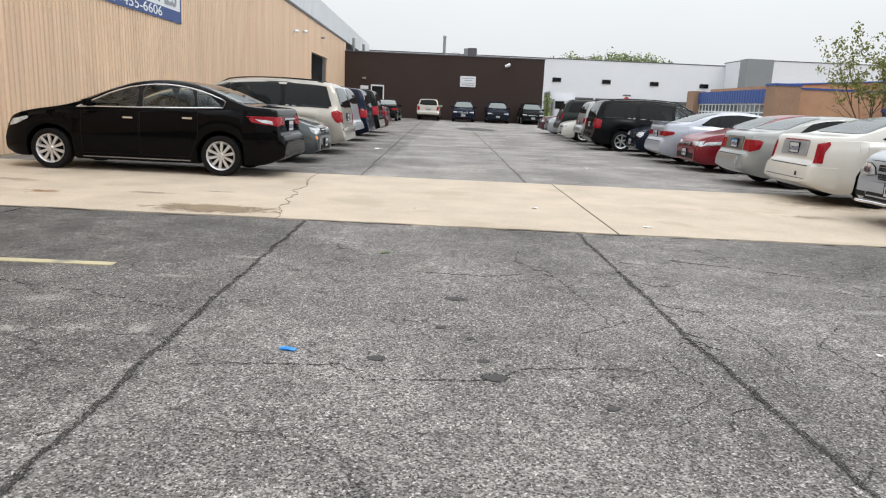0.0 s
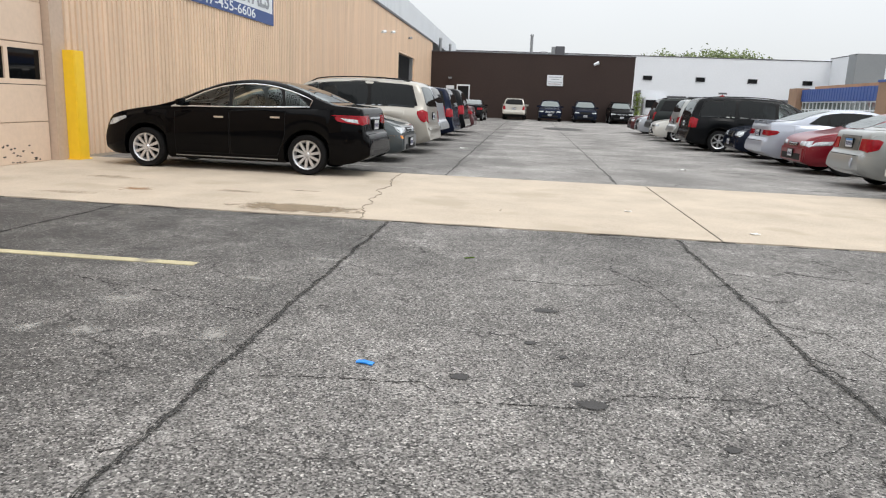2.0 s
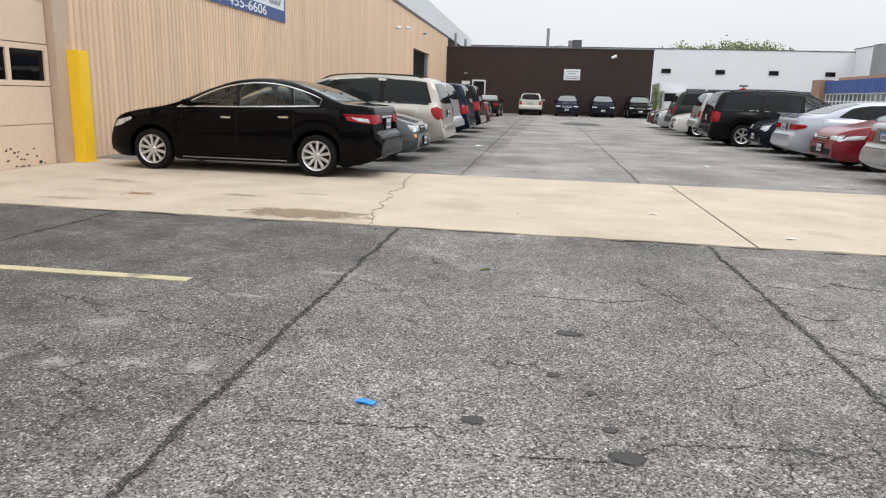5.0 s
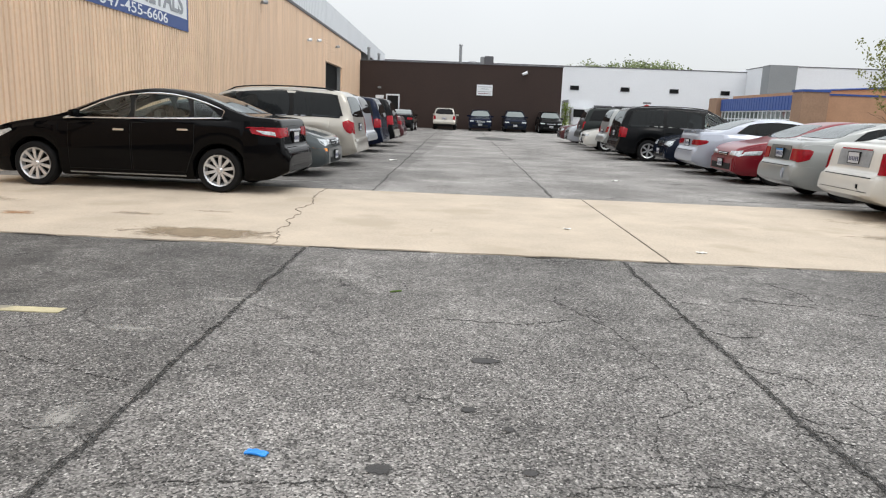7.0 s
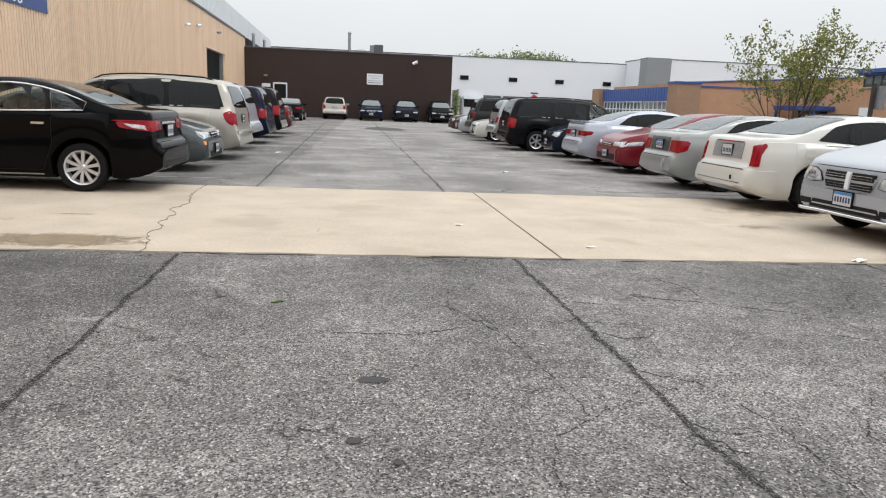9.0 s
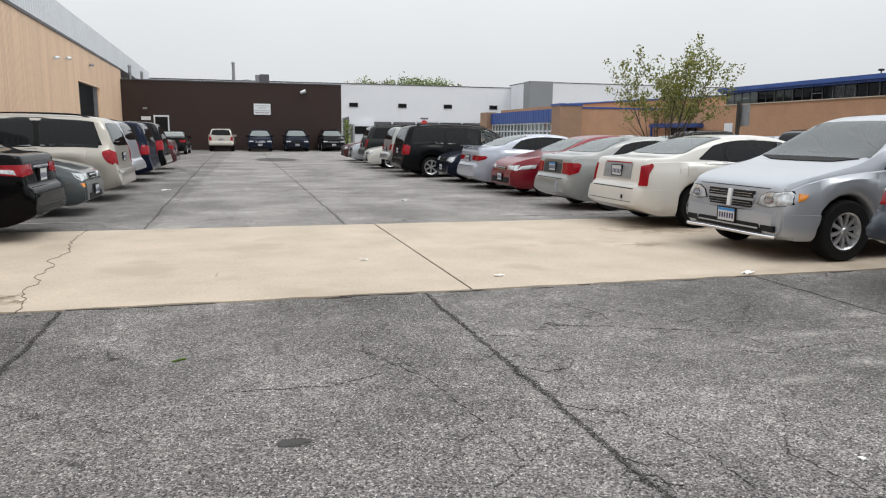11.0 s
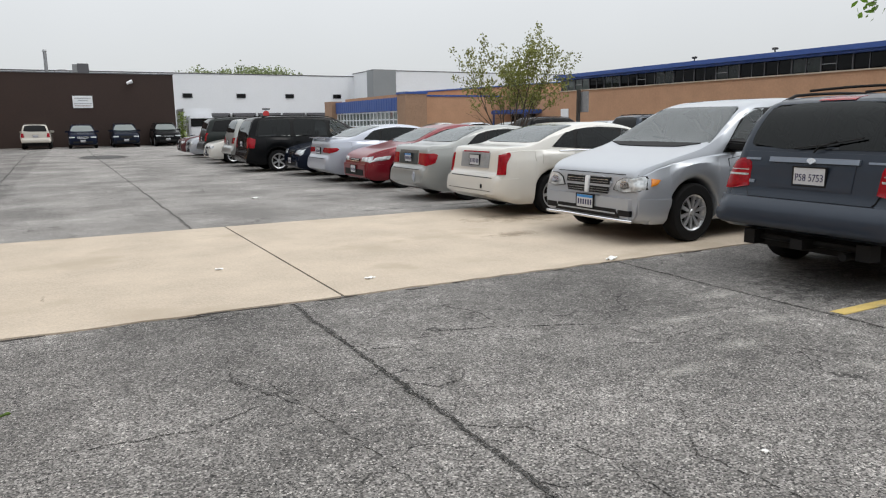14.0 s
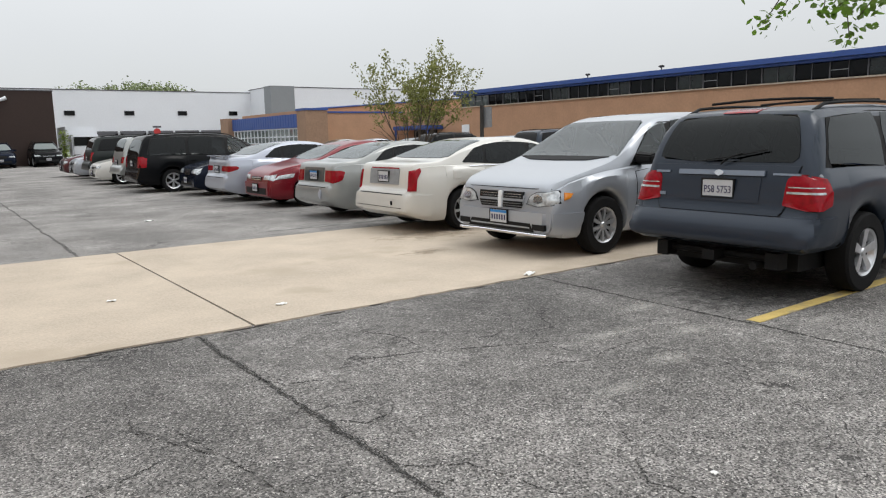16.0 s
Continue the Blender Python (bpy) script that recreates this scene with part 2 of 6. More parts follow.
BLUE = surface("blue_fascia_paint", (.03, .078, .28), .45, 0, .12, .8, 9)
YELLOW = surface("yellow_paint", (.90, .58, .025), .45, 0, .05, 2, 9, .02, 30, second=(.72, .47, .05), second_at=.66)
BLACK = surface("black_plastic", (.009, .009, .0095), .6, 0, .2, 8, 60, spec=.2)
RUBBER = surface("tyre_rubber", (.009, .009, .0095), .8, 0, .25, 9, 60, .2, 80, spec=.15)
ALLOY = surface("alloy", (.58, .59, .61), .32, .75, .1, 8, 40)
CHROME = surface("chrome", (.75, .76, .78), .12, 1.0, .04, 6, 40)
GLASS = surface("tinted_glass", (.004, .0045, .005), .03, 0, .1, 2, 10, spec=.2)
# opaque glass: its grey base stands in for reflected sky and interior
GLASS_FRONT = surface("glass_with_painted_reflection", (.105, .128, .124), .03, 0, .06, 1.2, 6, spec=.9)
GLASS_GREEN = surface("greenish_glass", (.016, .021, .019), .03, 0, .45, 3, 9, spec=.5)


def pane_glass(name, tint, ior):
    """A thin car window: tinted see-through with a mirror-like sheen."""
    m = bpy.data.materials.new(name)
    m.use_nodes = True
    n, l = m.node_tree.nodes, m.node_tree.links
    n.remove(n["Principled BSDF"])
    t = n.new("ShaderNodeBsdfTransparent")
    t.inputs[0].default_value = (*tint, 1)
    g = n.new("ShaderNodeBsdfGlossy")
    g.inputs["Roughness"].default_value = .015
    g.inputs["Color"].default_value = (.92, .96, .97, 1)
    f = n.new("ShaderNodeFresnel")
    f.inputs[0].default_value = ior
    x = n.new("ShaderNodeMixShader")
    l.new(f.outputs[0], x.inputs[0])
    l.new(t.outputs[0], x.inputs[1])
    l.new(g.outputs[0], x.inputs[2])
    l.new(x.outputs[0], n["Material Output"].inputs["Surface"])
    return m


PANE_CLEAR = pane_glass("clear_car_glass", (.78, .84, .81), 1.68)
PANE_SCREEN = pane_glass("shaded_screen_glass", (.30, .335, .325), 1.85)
PANE_DARK = pane_glass("tinted_car_glass", (.04, .043, .047), 1.38)
LINING = surface("cabin_lining", (.27, .275, .265), .85, 0, .15, 4, 60)
SEAT = surface("seat_cloth", (.20, .20, .19), .9, 0, .15, 5, 90, .2, 200)
LAMP = surface("lamp_lens", (.50, .53, .55), .10, .30, .5, 11, 22, .06, 20, coat=1)
AMBER = surface("amber_lens", (.75, .25, .02), .12, 0, .1, 20, 60, coat=1)
TAIL = surface("red_lens", (.26, .0015, .008), .10, 0, .35, 14, 40, .08, 40, coat=.1, spec=.25)
PLATE = surface("plate_white", (.54, .55, .57), .4, 0, .05, 8, 40)
PLATE_INK = surface("plate_ink", (.03, .03, .09), .5)
PLATE_BLUE = surface("plate_blue", (.03, .22, .55), .4)
PLATE_RED = surface("plate_red_ink", (.16, .02, .03), .5)
PAPER = surface("paper", (.78, .78, .76), .7, 0, .08, 20, 60)
BLUEBIT = surface("blue_plastic", (.02, .25, .75), .35)
SIGN_BLUE = surface("sign_blue", (.035, .075, .235), .5, 0, .05, 1, 10)
SIGN_WHITE = surface("sign_white", (.74, .77, .80), .5, 0, .03, 1, 10)
SIGN_TEXT = surface("sign_grey_text", (.28, .30, .33), .5)
BARK = surface("bark", (.085, .065, .05), .9, 0, .3, 8, 50, .6, 60)
LEAF = surface("leaf", (.175, .19, .04), .55, 0, .45, 3, 20)
LEAF_NEAR = surface("leaf_near", (.11, .17, .03), .5, 0, .35, 4, 30)


def see_through(m, col, share):
    """Lets part of the light pass through a thin leaf."""
    n, l = m.node_tree.nodes, m.node_tree.links
    t = n.new("ShaderNodeBsdfTranslucent")
    t.inputs["Color"].default_value = (*col, 1)
    x = n.new("ShaderNodeMixShader")
    x.inputs[0].default_value = share
    l.new(n["Principled BSDF"].outputs[0], x.inputs[1])
    l.new(t.outputs[0], x.inputs[2])
    l.new(x.outputs[0], n["Material Output"].inputs["Surface"])


see_through(LEAF_NEAR, (.16, .30, .04), .5)
see_through(LEAF, (.20, .21, .05), .2)
# leaf green paled to carry the haze of distance
GREENERY = surface("far_foliage_with_haze", (.19, .23, .10), .7, 0, .4, .5, 6)
STEEL = surface("dull_steel", (.30, .31, .32), .5, .5, .2, 6, 30)
WOODPOST = surface("dark_post", (.045, .04, .035), .8, 0, .2, 6, 30)
REDSIGN = surface("red_paint", (.45, .03, .03), .5)
LIME = surface("lime_green", (.20, .27, .05), .7, 0, .2, 3, 20)


def box(bm, x0, x1, y0, y1, z0, z1, m=None):
    vs = [bm.verts.new((x, y, z)) for x in (x0, x1) for y in (y0, y1) for z in (z0, z1)]
    for f in ((0, 1, 3, 2), (4, 6, 7, 5), (0, 4, 5, 1), (2, 3, 7, 6), (0, 2, 6, 4), (1, 5, 7, 3)):
        bm.faces.new([vs[i] for i in f])
    if m is not None:
        bmesh.ops.transform(bm, matrix=m, verts=vs)
    return vs


def part(name, bm, material, parent=None, label="", smooth=0):
    bmesh.ops.recalc_face_normals(bm, faces=bm.faces)
    me = bpy.data.meshes.new(name)
    bm.to_mesh(me)
    bm.free()
    if material:
        me.materials.append(material)
    if smooth:
        me.shade_smooth()
        me.set_sharp_from_angle(angle=radians(smooth))
    ob = new(name, me)
    if parent:
        ob.parent = parent
    if label:
        ob["label"] = label
    return ob


def block(name, mat, *dims, m=None, parent=None, bevel=0, label=""):
    bm = bmesh.new()
    box(bm, *dims)
    if bevel:
        bmesh.ops.bevel(bm, geom=bm.edges[:], offset=bevel, segments=2, affect='EDGES')
    ob = part(name, bm, mat, parent, label)
    if m is not None:
        ob.matrix_basis = m
    return ob


def structure(ob, label=""):
    return tagged(ob, label, kind="structure")

# ---- vehicles: a lofted shell with conformed panels ----
def lerp_at(poly, s):
    if s <= poly[0][0]:
        return poly[0][1]
    for (a, u), (b, v) in zip(poly, poly[1:]):
        if s <= b:
            return u + (v - u) * (s - a) / max(b - a, 1e-6)
    return poly[-1][1]


def chaikin(p, n=2):
    for _ in range(n):
        q = [p[0]]
        for (a, b), (c, d) in zip(p, p[1:]):
            q += [(a * 0.75 + c * 0.25, b * 0.75 + d * 0.25), (a * 0.25 + c * 0.75, b * 0.25 + d * 0.75)]
        p = q + [p[-1]]
    return p


BASES = {
    "sedan": dict(L=4.63, H=1.49, top=[(0, .56), (.02, .74), (.12, .84), (.5, .94), (1.15, 1.04), (1.95, 1.40), (2.45, 1.485), (2.9, 1.485), (3.4, 1.38), (3.95, 1.15), (4.1, 1.12), (4.45, 1.105), (4.51, 1.05), (4.545, .76), (4.555, .69), (4.61, .67), (4.63, .50)],
                  belt=[(0, .52), (.06, .72), (.4, .88), (1.15, .97), (2.5, 1.0), (3.9, 1.05), (4.42, 1.045), (4.50, .97), (4.54, .68), (4.61, .62), (4.63, .46)],
                  axf=.90, axr=3.62, r=.32, tumble=.30, ws=(1.2, 1.98), rw=("T", 3.12, 3.92),
                  side=[(1.28, 2.27, 1.82, 2.25), (2.32, 3.20, 2.30, 3.14), (3.24, 3.66, 3.19, 3.36)], doors=[(1.33, 2.28), (2.30, 3.25)]),
    "van": dict(L=5.0, H=1.75, top=[(0, .52), (.012, .80), (.07, .90), (.6, 1.04), (1.1, 1.13), (1.75, 1.50), (2.05, 1.655), (2.6, 1.735), (3.6, 1.75), (4.5, 1.71), (4.66, 1.66), (4.78, 1.45), (4.9, 1.08), (4.93, .72), (4.97, .62), (5.0, .5)],
                belt=[(0, .46), (.02, .76), (.3, .92), (1.1, 1.03), (2.5, 1.04), (4.6, 1.06), (4.88, 1.0), (4.93, .68), (5.0, .45)],
                axf=.97, axr=4.0, r=.335, tumble=.26, ws=(1.1, 2.0), rw=("B", 1.12, 1.58, .74, .64),
                side=[(1.40, 2.3, 1.90, 2.28), (2.38, 3.5, 2.36, 3.46), (3.58, 4.68, 3.54, 4.50)], doors=[(1.43, 2.34), (2.36, 3.54)]),
    "suv": dict(L=4.69, H=1.70, top=[(0, .6), (.03, .84), (.15, .98), (.6, 1.06), (1.2, 1.13), (1.85, 1.58), (2.25, 1.675), (3.2, 1.70), (4.1, 1.66), (4.3, 1.61), (4.42, 1.40), (4.52, 1.08), (4.58, .74), (4.64, .70), (4.68, .62), (4.69, .5)],
                belt=[(0, .55), (.1, .8), (.5, .95), (1.2, 1.05), (2.5, 1.07), (4.3, 1.10), (4.5, 1.05), (4.58, .70), (4.66, .62), (4.69, .45)],
                axf=.9, axr=3.62, r=.36, tumble=.26, ws=(1.2, 1.9), rw=("B", 1.185, 1.60, .70, .60),
                side=[(1.4, 2.2, 1.85, 2.18), (2.28, 3.2, 2.26, 3.16), (3.28, 4.32, 3.24, 4.12)], doors=[(1.34, 2.24), (2.26, 3.3)]),
}
WHEELS = {}
PAINTS = {}


def inside(poly, u, v):
    """True when (u, v) lies within the outline."""
    odd = False
    for (a, b), (c, d) in zip(poly, poly[1:] + poly[:1]):
        if (b > v) != (d > v) and u < a + (c - a) * (v - b) / (d - b):
            odd = not odd
    return odd


def shrunk(poly, k):
    cu, cv = sum(p[0] for p in poly) / len(poly), sum(p[1] for p in poly) / len(poly)
    return [(cu + (u - cu) * k, cv + (v - cv) * k) for u, v in poly]


def pierce(bm, side, poly, L):
    """Cuts an opening of that outline through one side of a shell."""
    k = {"L": 1, "R": -1, "T": 1, "B": -1}[side]

    def flat(p):
        return (L / 2 - p.x, p.z) if side in "LR" else (L / 2 - p.x, p.y) if side == "T" else (p.y, p.z)

    def faces_here(pool):
        lo_u, hi_u = min(p[0] for p in poly) - .01, max(p[0] for p in poly) + .01
        lo_v, hi_v = min(p[1] for p in poly) - .01, max(p[1] for p in poly) + .01
        out = []
        for f in pool:
            c = f.calc_center_median()
            if (side in "LR" and c.y * k < .3) or (side == "T" and c.z < .8) or (side == "B" and c.x > -L * .3):
                continue
            q = [flat(v.co) for v in f.verts]
            if max(a for a, _ in q) > lo_u and min(a for a, _ in q) < hi_u and max(b for _, b in q) > lo_v and min(b for _, b in q) < hi_v:
                out.append(f)
        return out

    fs = faces_here(bm.faces)
    for (a, b), (c, d) in zip(poly, poly[1:] + poly[:1]):
        n = (-(d - b), c - a)
        co, no = ((L / 2 - a, 0, b), (-n[0], 0, n[1])) if side in "LR" else ((L / 2 - a, b, 0), (-n[0], n[1], 0)) if side == "T" else ((0, a, b), (0, n[0], n[1]))
        if n[0] * n[0] + n[1] * n[1] < 1e-10:
            continue
        geom = list({e for f in fs for e in f.edges}) + list({v for f in fs for v in f.verts}) + fs
        got = bmesh.ops.bisect_plane(bm, geom=geom, dist=1e-5, plane_co=co, plane_no=Vector(no).normalized())
        near = {v for g in (got["geom"], got["geom_cut"]) for v in g if isinstance(v, bmesh.types.BMVert)}
        fs = faces_here({f for v in near for f in v.link_faces})
    rim = shrunk(poly, 1.004)
    gone = [f for f in faces_here(bm.faces) if inside(poly, *flat(f.calc_center_median())) or all(inside(rim, *flat(v.co)) for v in f.verts)]
    bmesh.ops.delete(bm, geom=gone, context='FACES')


def conform(name, tree, side, poly, material, parent, spec, off=0.006, rows=8, cols=8, label="", holes=()):
    """A thin panel laid on the shell; poly is its outline seen from that side."""
    L = spec["L"]
    reach = .13 if "lamp" in name else .26
    lo, hi = min(p[1] for p in poly), max(p[1] for p in poly)
    bm = bmesh.new()
    eps = (hi - lo) * 0.002
    grid = []
    for i in range(rows + 1):
        v = lo + eps + (hi - lo - 2 * eps) * i / rows
        xs = []
        for (a, b), (c, d) in zip(poly, poly[1:] + poly[:1]):
            if (b - v) * (d - v) < 0:
                xs.append(a + (c - a) * (v - b) / (d - b))
        if len(xs) < 2:
            continue
        u0, u1 = min(xs), max(xs)
        line = []
        for j in range(cols + 1):
            u = u0 + (u1 - u0) * j / cols
            if side in "LR":
                k = 1 if side == "L" else -1
                o, d = Vector((L / 2 - u, 3 * k, v)), Vector((0, -k, 0))
            elif side in "PQ":
                k = 1 if side == "P" else -1
                d = Vector((math.cos(math.radians(u)), -k * math.sin(math.radians(u)), 0))
                o = Vector((.4 - L / 2, k * (spec["W"] / 2 - .4), v)) - d * 2
            elif side in "FB":
                k = 1 if side == "F" else -1
                o, d = Vector((5 * k, u, v)), Vector((-k, 0, 0))
            else:
                o, d = Vector((L / 2 - u, v, 4)), Vector((0, 0, -1))
            hit = tree.ray_cast(o, d)[0]
            if side in "FB":
                mid = tree.ray_cast(Vector((o.x, 0, o.z)), d)[0]
                tries = 0
                while (hit is None or (mid is not None and abs(hit.x - mid.x) > reach)) and tries < 24:
                    o.y *= .985
                    tries += 1
                    hit = tree.ray_cast(o, d)[0]
            elif side in "PQ" and hit is not None and (hit - o).length > 1.85:
                hit = None
            elif side in "LR" and "lamp" in name and hit is not None and abs(hit.y) < spec["W"] * .39:
                hit = None
            line.append((bm.verts.new(hit - d * off), hit + d * 0.012) if hit is not None else None)
        grid.append(line)
    rim = []
    for i in range(len(grid) - 1):
        for j in range(cols):
            q = [grid[i][j], grid[i][j + 1], grid[i + 1][j + 1], grid[i + 1][j]]
            if None not in q:
                bm.faces.new([p[0] for p in q])
    deep = {p[0]: p[1] for line in grid for p in line if p}
    edges = [e for e in bm.edges if e.is_boundary]
    low = {}
    for e in edges:
        for w in e.verts:
            if w not in low:
                low[w] = bm.verts.new(deep[w])
    for e in edges:
        bm.faces.new((e.verts[0], e.verts[1], low[e.verts[1]], low[e.verts[0]]))
    for w in [w for w in bm.verts if not w.link_faces]:
        bm.verts.remove(w)
    bmesh.ops.recalc_face_normals(bm, faces=bm.faces)
    for hole in holes:
        pierce(bm, side, hole, L)
    return part(name, bm, material, parent, label, smooth=30)


def lathe(bm, prof, n, axis_y=True):
    """Turns (radius, y) pairs round the y axis."""
    rings = []
    for r, y in prof:
        rings.append([bm.verts.new((r * math.cos(2 * math.pi * k / n), y, r * math.sin(2 * math.pi * k / n))) for k in range(n)])
    for a, b in zip(rings, rings[1:]):
        for k in range(n):
            bm.faces.new((a[k], a[(k + 1) % n], b[(k + 1) % n], b[k]))
    return rings


def wheel_meshes(r, rim_r, spokes, fat, n=36):
    key = (r, rim_r, spokes, fat, n)
    if key in WHEELS:
        return WHEELS[key]
    bm = bmesh.new()
    w = 0.105
    lathe(bm, [(rim_r, -w * .9), (rim_r + .01, -w), (r * .93, -w), (r * .985, -w * .8), (r, -w * .45), (r, w * .45), (r * .985, w * .8), (r * .93, w), (rim_r + .012, w), (rim_r, w * .9), (rim_r - .005, w * .5)], n)
    bmesh.ops.recalc_face_normals(bm, faces=bm.faces)
    ty = bpy.data.meshes.new("tyre")
    bm.to_mesh(ty)
    bm.free()
    ty.materials.append(RUBBER)
    ty.shade_smooth()
    ty.set_sharp_from_angle(angle=radians(35))
    bm = bmesh.new()
    lathe(bm, [(rim_r * .80, w * .3), (rim_r * .90, w * .8), (rim_r * .985, w * .93), (rim_r, w * .6)], n)
    nf = len(bm.faces)
    rg = lathe(bm, [(.001, w * .82), (rim_r * .13, w * .80), (rim_r * .2, w * .62), (rim_r * .22, w * .3)], 16)
    for k in range(spokes):
        a = 2 * math.pi * (k + .5) / spokes
        pts = []
        for rr, hw, y in ((rim_r * .15, fat * .75, w * .66), (rim_r * .55, fat, w * .78), (rim_r * .93, fat * 1.15, w * .84)):
            for sgn in (-1, 1):
                pts.append(((rr, sgn * hw, y), (rr, sgn * hw * .9, y - .035)))
        c, s_ = math.cos(a), math.sin(a)
        vs = [[bm.verts.new((p[0] * c - p[1] * s_, p[2], p[0] * s_ + p[1] * c)) for p in pair] for pair in pts]
        for i in (0, 2):
            A, B, C, D = vs[i], vs[i + 1], vs[i + 3], vs[i + 2]
            bm.faces.new((A[0], B[0], C[0], D[0]))
            bm.faces.new((A[0], D[0], D[1], A[1]))
            bm.faces.new((B[0], B[1], C[1], C[0]))
    bright = len(bm.faces)
    lathe(bm, [(.001, w * .05), (rim_r * .8, w * .05), (rim_r * .86, w * .4)], n)
    lathe(bm, [(.001, -w * .8), (rim_r, -w * .8)], 16)
    bm.faces.ensure_lookup_table()
    for i in range(bright, len(bm.faces)):
        bm.faces[i].material_index = 1
    bmesh.ops.recalc_face_normals(bm, faces=bm.faces)
    ri = bpy.data.meshes.new("rim")
    bm.to_mesh(ri)
    bm.free()
    ri.materials.append(ALLOY)
    ri.materials.append(BLACK)
    ri.shade_smooth()
    ri.set_sharp_from_angle(angle=radians(30))
    WHEELS[key] = (ty, ri)
    return WHEELS[key]


def car(base, paint, where, L=None, W=1.8, H=None, r=None, spokes=7, fat=.022, rim=.72, doors=True, label="", group="", glass=None, lower=None, rails=False, handle=None, rearwin=True, mirror=None, name="car", axles=None):
    """One parked vehicle. where: its pose at the middle of its base, nose along local +x. Returns the empty, the shell's tree and the spec."""
    b = BASES[base]
    L, H = L or b["L"], H or b["H"]
    kx, kz = L / b["L"], H / b["H"]
    sx = lambda v: v * kx
    top = chaikin([(s * kx, z * kz) for s, z in b["top"]], 2)
    belt = chaikin([(s * kx, z * kz) for s, z in b["belt"]], 1)
    r = r or b["r"]
    axf, axr = axles or (sx(b["axf"]), sx(b["axr"]))
    spec = dict(L=L, W=W, H=H, top=top, belt=belt, r=r, axf=axf, axr=axr)
    R = r + .055
    st = {round(s, 3) for s, _ in top} | {round(L * i / 30, 3) for i in range(31)}
    for ax in (axf, axr):
        st = {s for s in st if abs(s - ax) > R + .03} | {round(ax + R * f, 3) for f in (-1.004, -.999, -.95, -.85, -.65, -.35, 0, .35, .65, .85, .95, .999, 1.004)}
    st = sorted(st)
    st = [s for i, s in enumerate(st) if i == 0 or s - st[i - 1] > .0015]
    low = .19 if base == "sedan" else .24
    tf, tr, back = (.15, .15, .62) if base == "sedan" else (.15, .085, .45) if base == "van" else (.11, .06, .45)
    bm = bmesh.new()
    rings = []
    for s in st:
        w = W / 2 * (1 - tf * max(0, 1 - s / .65) ** 2.6 - tr * max(0, 1 - (L - s) / back) ** 2.6)
        zr = lerp_at(top, s)
        zb = low + .07 * max(0, 1 - s / .25) ** 2 + (.15 if base == "sedan" else .10 if base == "van" else .24) * max(0, 1 - (L - s) / .5) ** (2 if base != "suv" else .8)
        if base == "suv":
            zb = max(zb, low + .20 * min(1, max(0, (s - axr) / .3)))
        arch = False
        for ax in (axf, axr):
            d = abs(s - ax)
            if d < R:
                zb, arch = max(zb, r + math.sqrt(R * R - d * d)), True
        zh = max(min(lerp_at(belt, s), zr - .02), zb + .05)
        zr = max(zr, zh + .015)
        g = zr - zh
        sec = [(0, zb), (.78 * w, zb)]
        for f, k in ((0, .90), (.08, .952), (.26, .985), (.54, 1.0), (.79, 1.0), (.855, .984), (1, .952)):
            flare = .012 if arch and f < .3 else 0
            sec.append((w * k + flare, zb + (zh - zb) * f))
        wt = w * .955 - .02
        tb = b["tumble"] * g
        for f, dy in ((.06, .012), (.45, .012 + tb * .40), (.84, .02 + tb * .86), (.95, .06 + tb), (.985, .13 + tb)):
            sec.append((max(wt - dy, .05), zh + g * f))
        sec.append((max((wt - .13 - tb) * .5, .03), zr - .003))
        sec.append((0, zr))
        x = L / 2 - s
        ring = [bm.verts.new((x, y, z)) for y, z in sec]
        ring += [bm.verts.new((x, -y, z)) for y, z in reversed(sec[1:-1])]
        rings.append(ring)
    n = len(rings[0])
    for a, c in zip(rings, rings[1:]):
        for i in range(n):
            bm.faces.new((a[i], a[(i + 1) % n], c[(i + 1) % n], c[i]))
    bm.faces.new(rings[0])
    bm.faces.new(rings[-1])
    bmesh.ops.recalc_face_normals(bm, faces=bm.faces)
    tree = BVHTree.FromBMesh(bm)
    thing = tagged(new(name), label, "car", group)
    thing["paint"] = paint.name
    PAINTS[paint.name] = paint
    shell = bm
    openings = []
    glass = glass or (PANE_DARK if doors else GLASS)
    front_glass, screen_glass = (PANE_CLEAR, PANE_SCREEN) if doors else (GLASS, GLASS_FRONT)
    trim = lower or paint
    zt = lambda s: lerp_at(top, s)
    zl = lambda s: lerp_at(belt, s)
    for side in "LR":
        q0, q1 = b["side"][0], b["side"][-1]
        e0, e1, f0, f1 = sx(q0[0]) - .03, sx(q1[1]) + .03, sx(q0[2]) - .02, sx(q1[3]) + .02
        m = 14
        band_ = [(e0 + (e1 - e0) * i / m, zl(e0 + (e1 - e0) * i / m) + .025) for i in range(m + 1)]
        band_ += [(f1 + (f0 - f1) * i / m, zt(f1 + (f0 - f1) * i / m) - .068 * kz) for i in range(m + 1)]
        panes = []
        for k, (a0, a1, t0, t1) in enumerate(b["side"]):
            a0, a1, t0, t1 = sx(a0), sx(a1), sx(t0), sx(t1)
            m = 4
            low_ = [(a0 + (a1 - a0) * i / m, zl(a0 + (a1 - a0) * i / m) + .04) for i in range(m + 1)]
            up = [(t1 + (t0 - t1) * i / m, zt(t1 + (t0 - t1) * i / m) - .085 * kz) for i in range(m + 1)]
            poly = chaikin(low_ + up + [low_[0]], 1)[:-1]
            panes.append(shrunk(poly, .975))
            conform("side_window", tree, side, poly, front_glass if k == 0 and glass is PANE_DARK else glass, thing, spec, off=.007, rows=10, cols=8)
        conform("window_frame", tree, side, band_, BLACK, thing, spec, off=.0035, rows=8, cols=18, holes=panes if doors else ())
        openings += [(side, p) for p in panes]
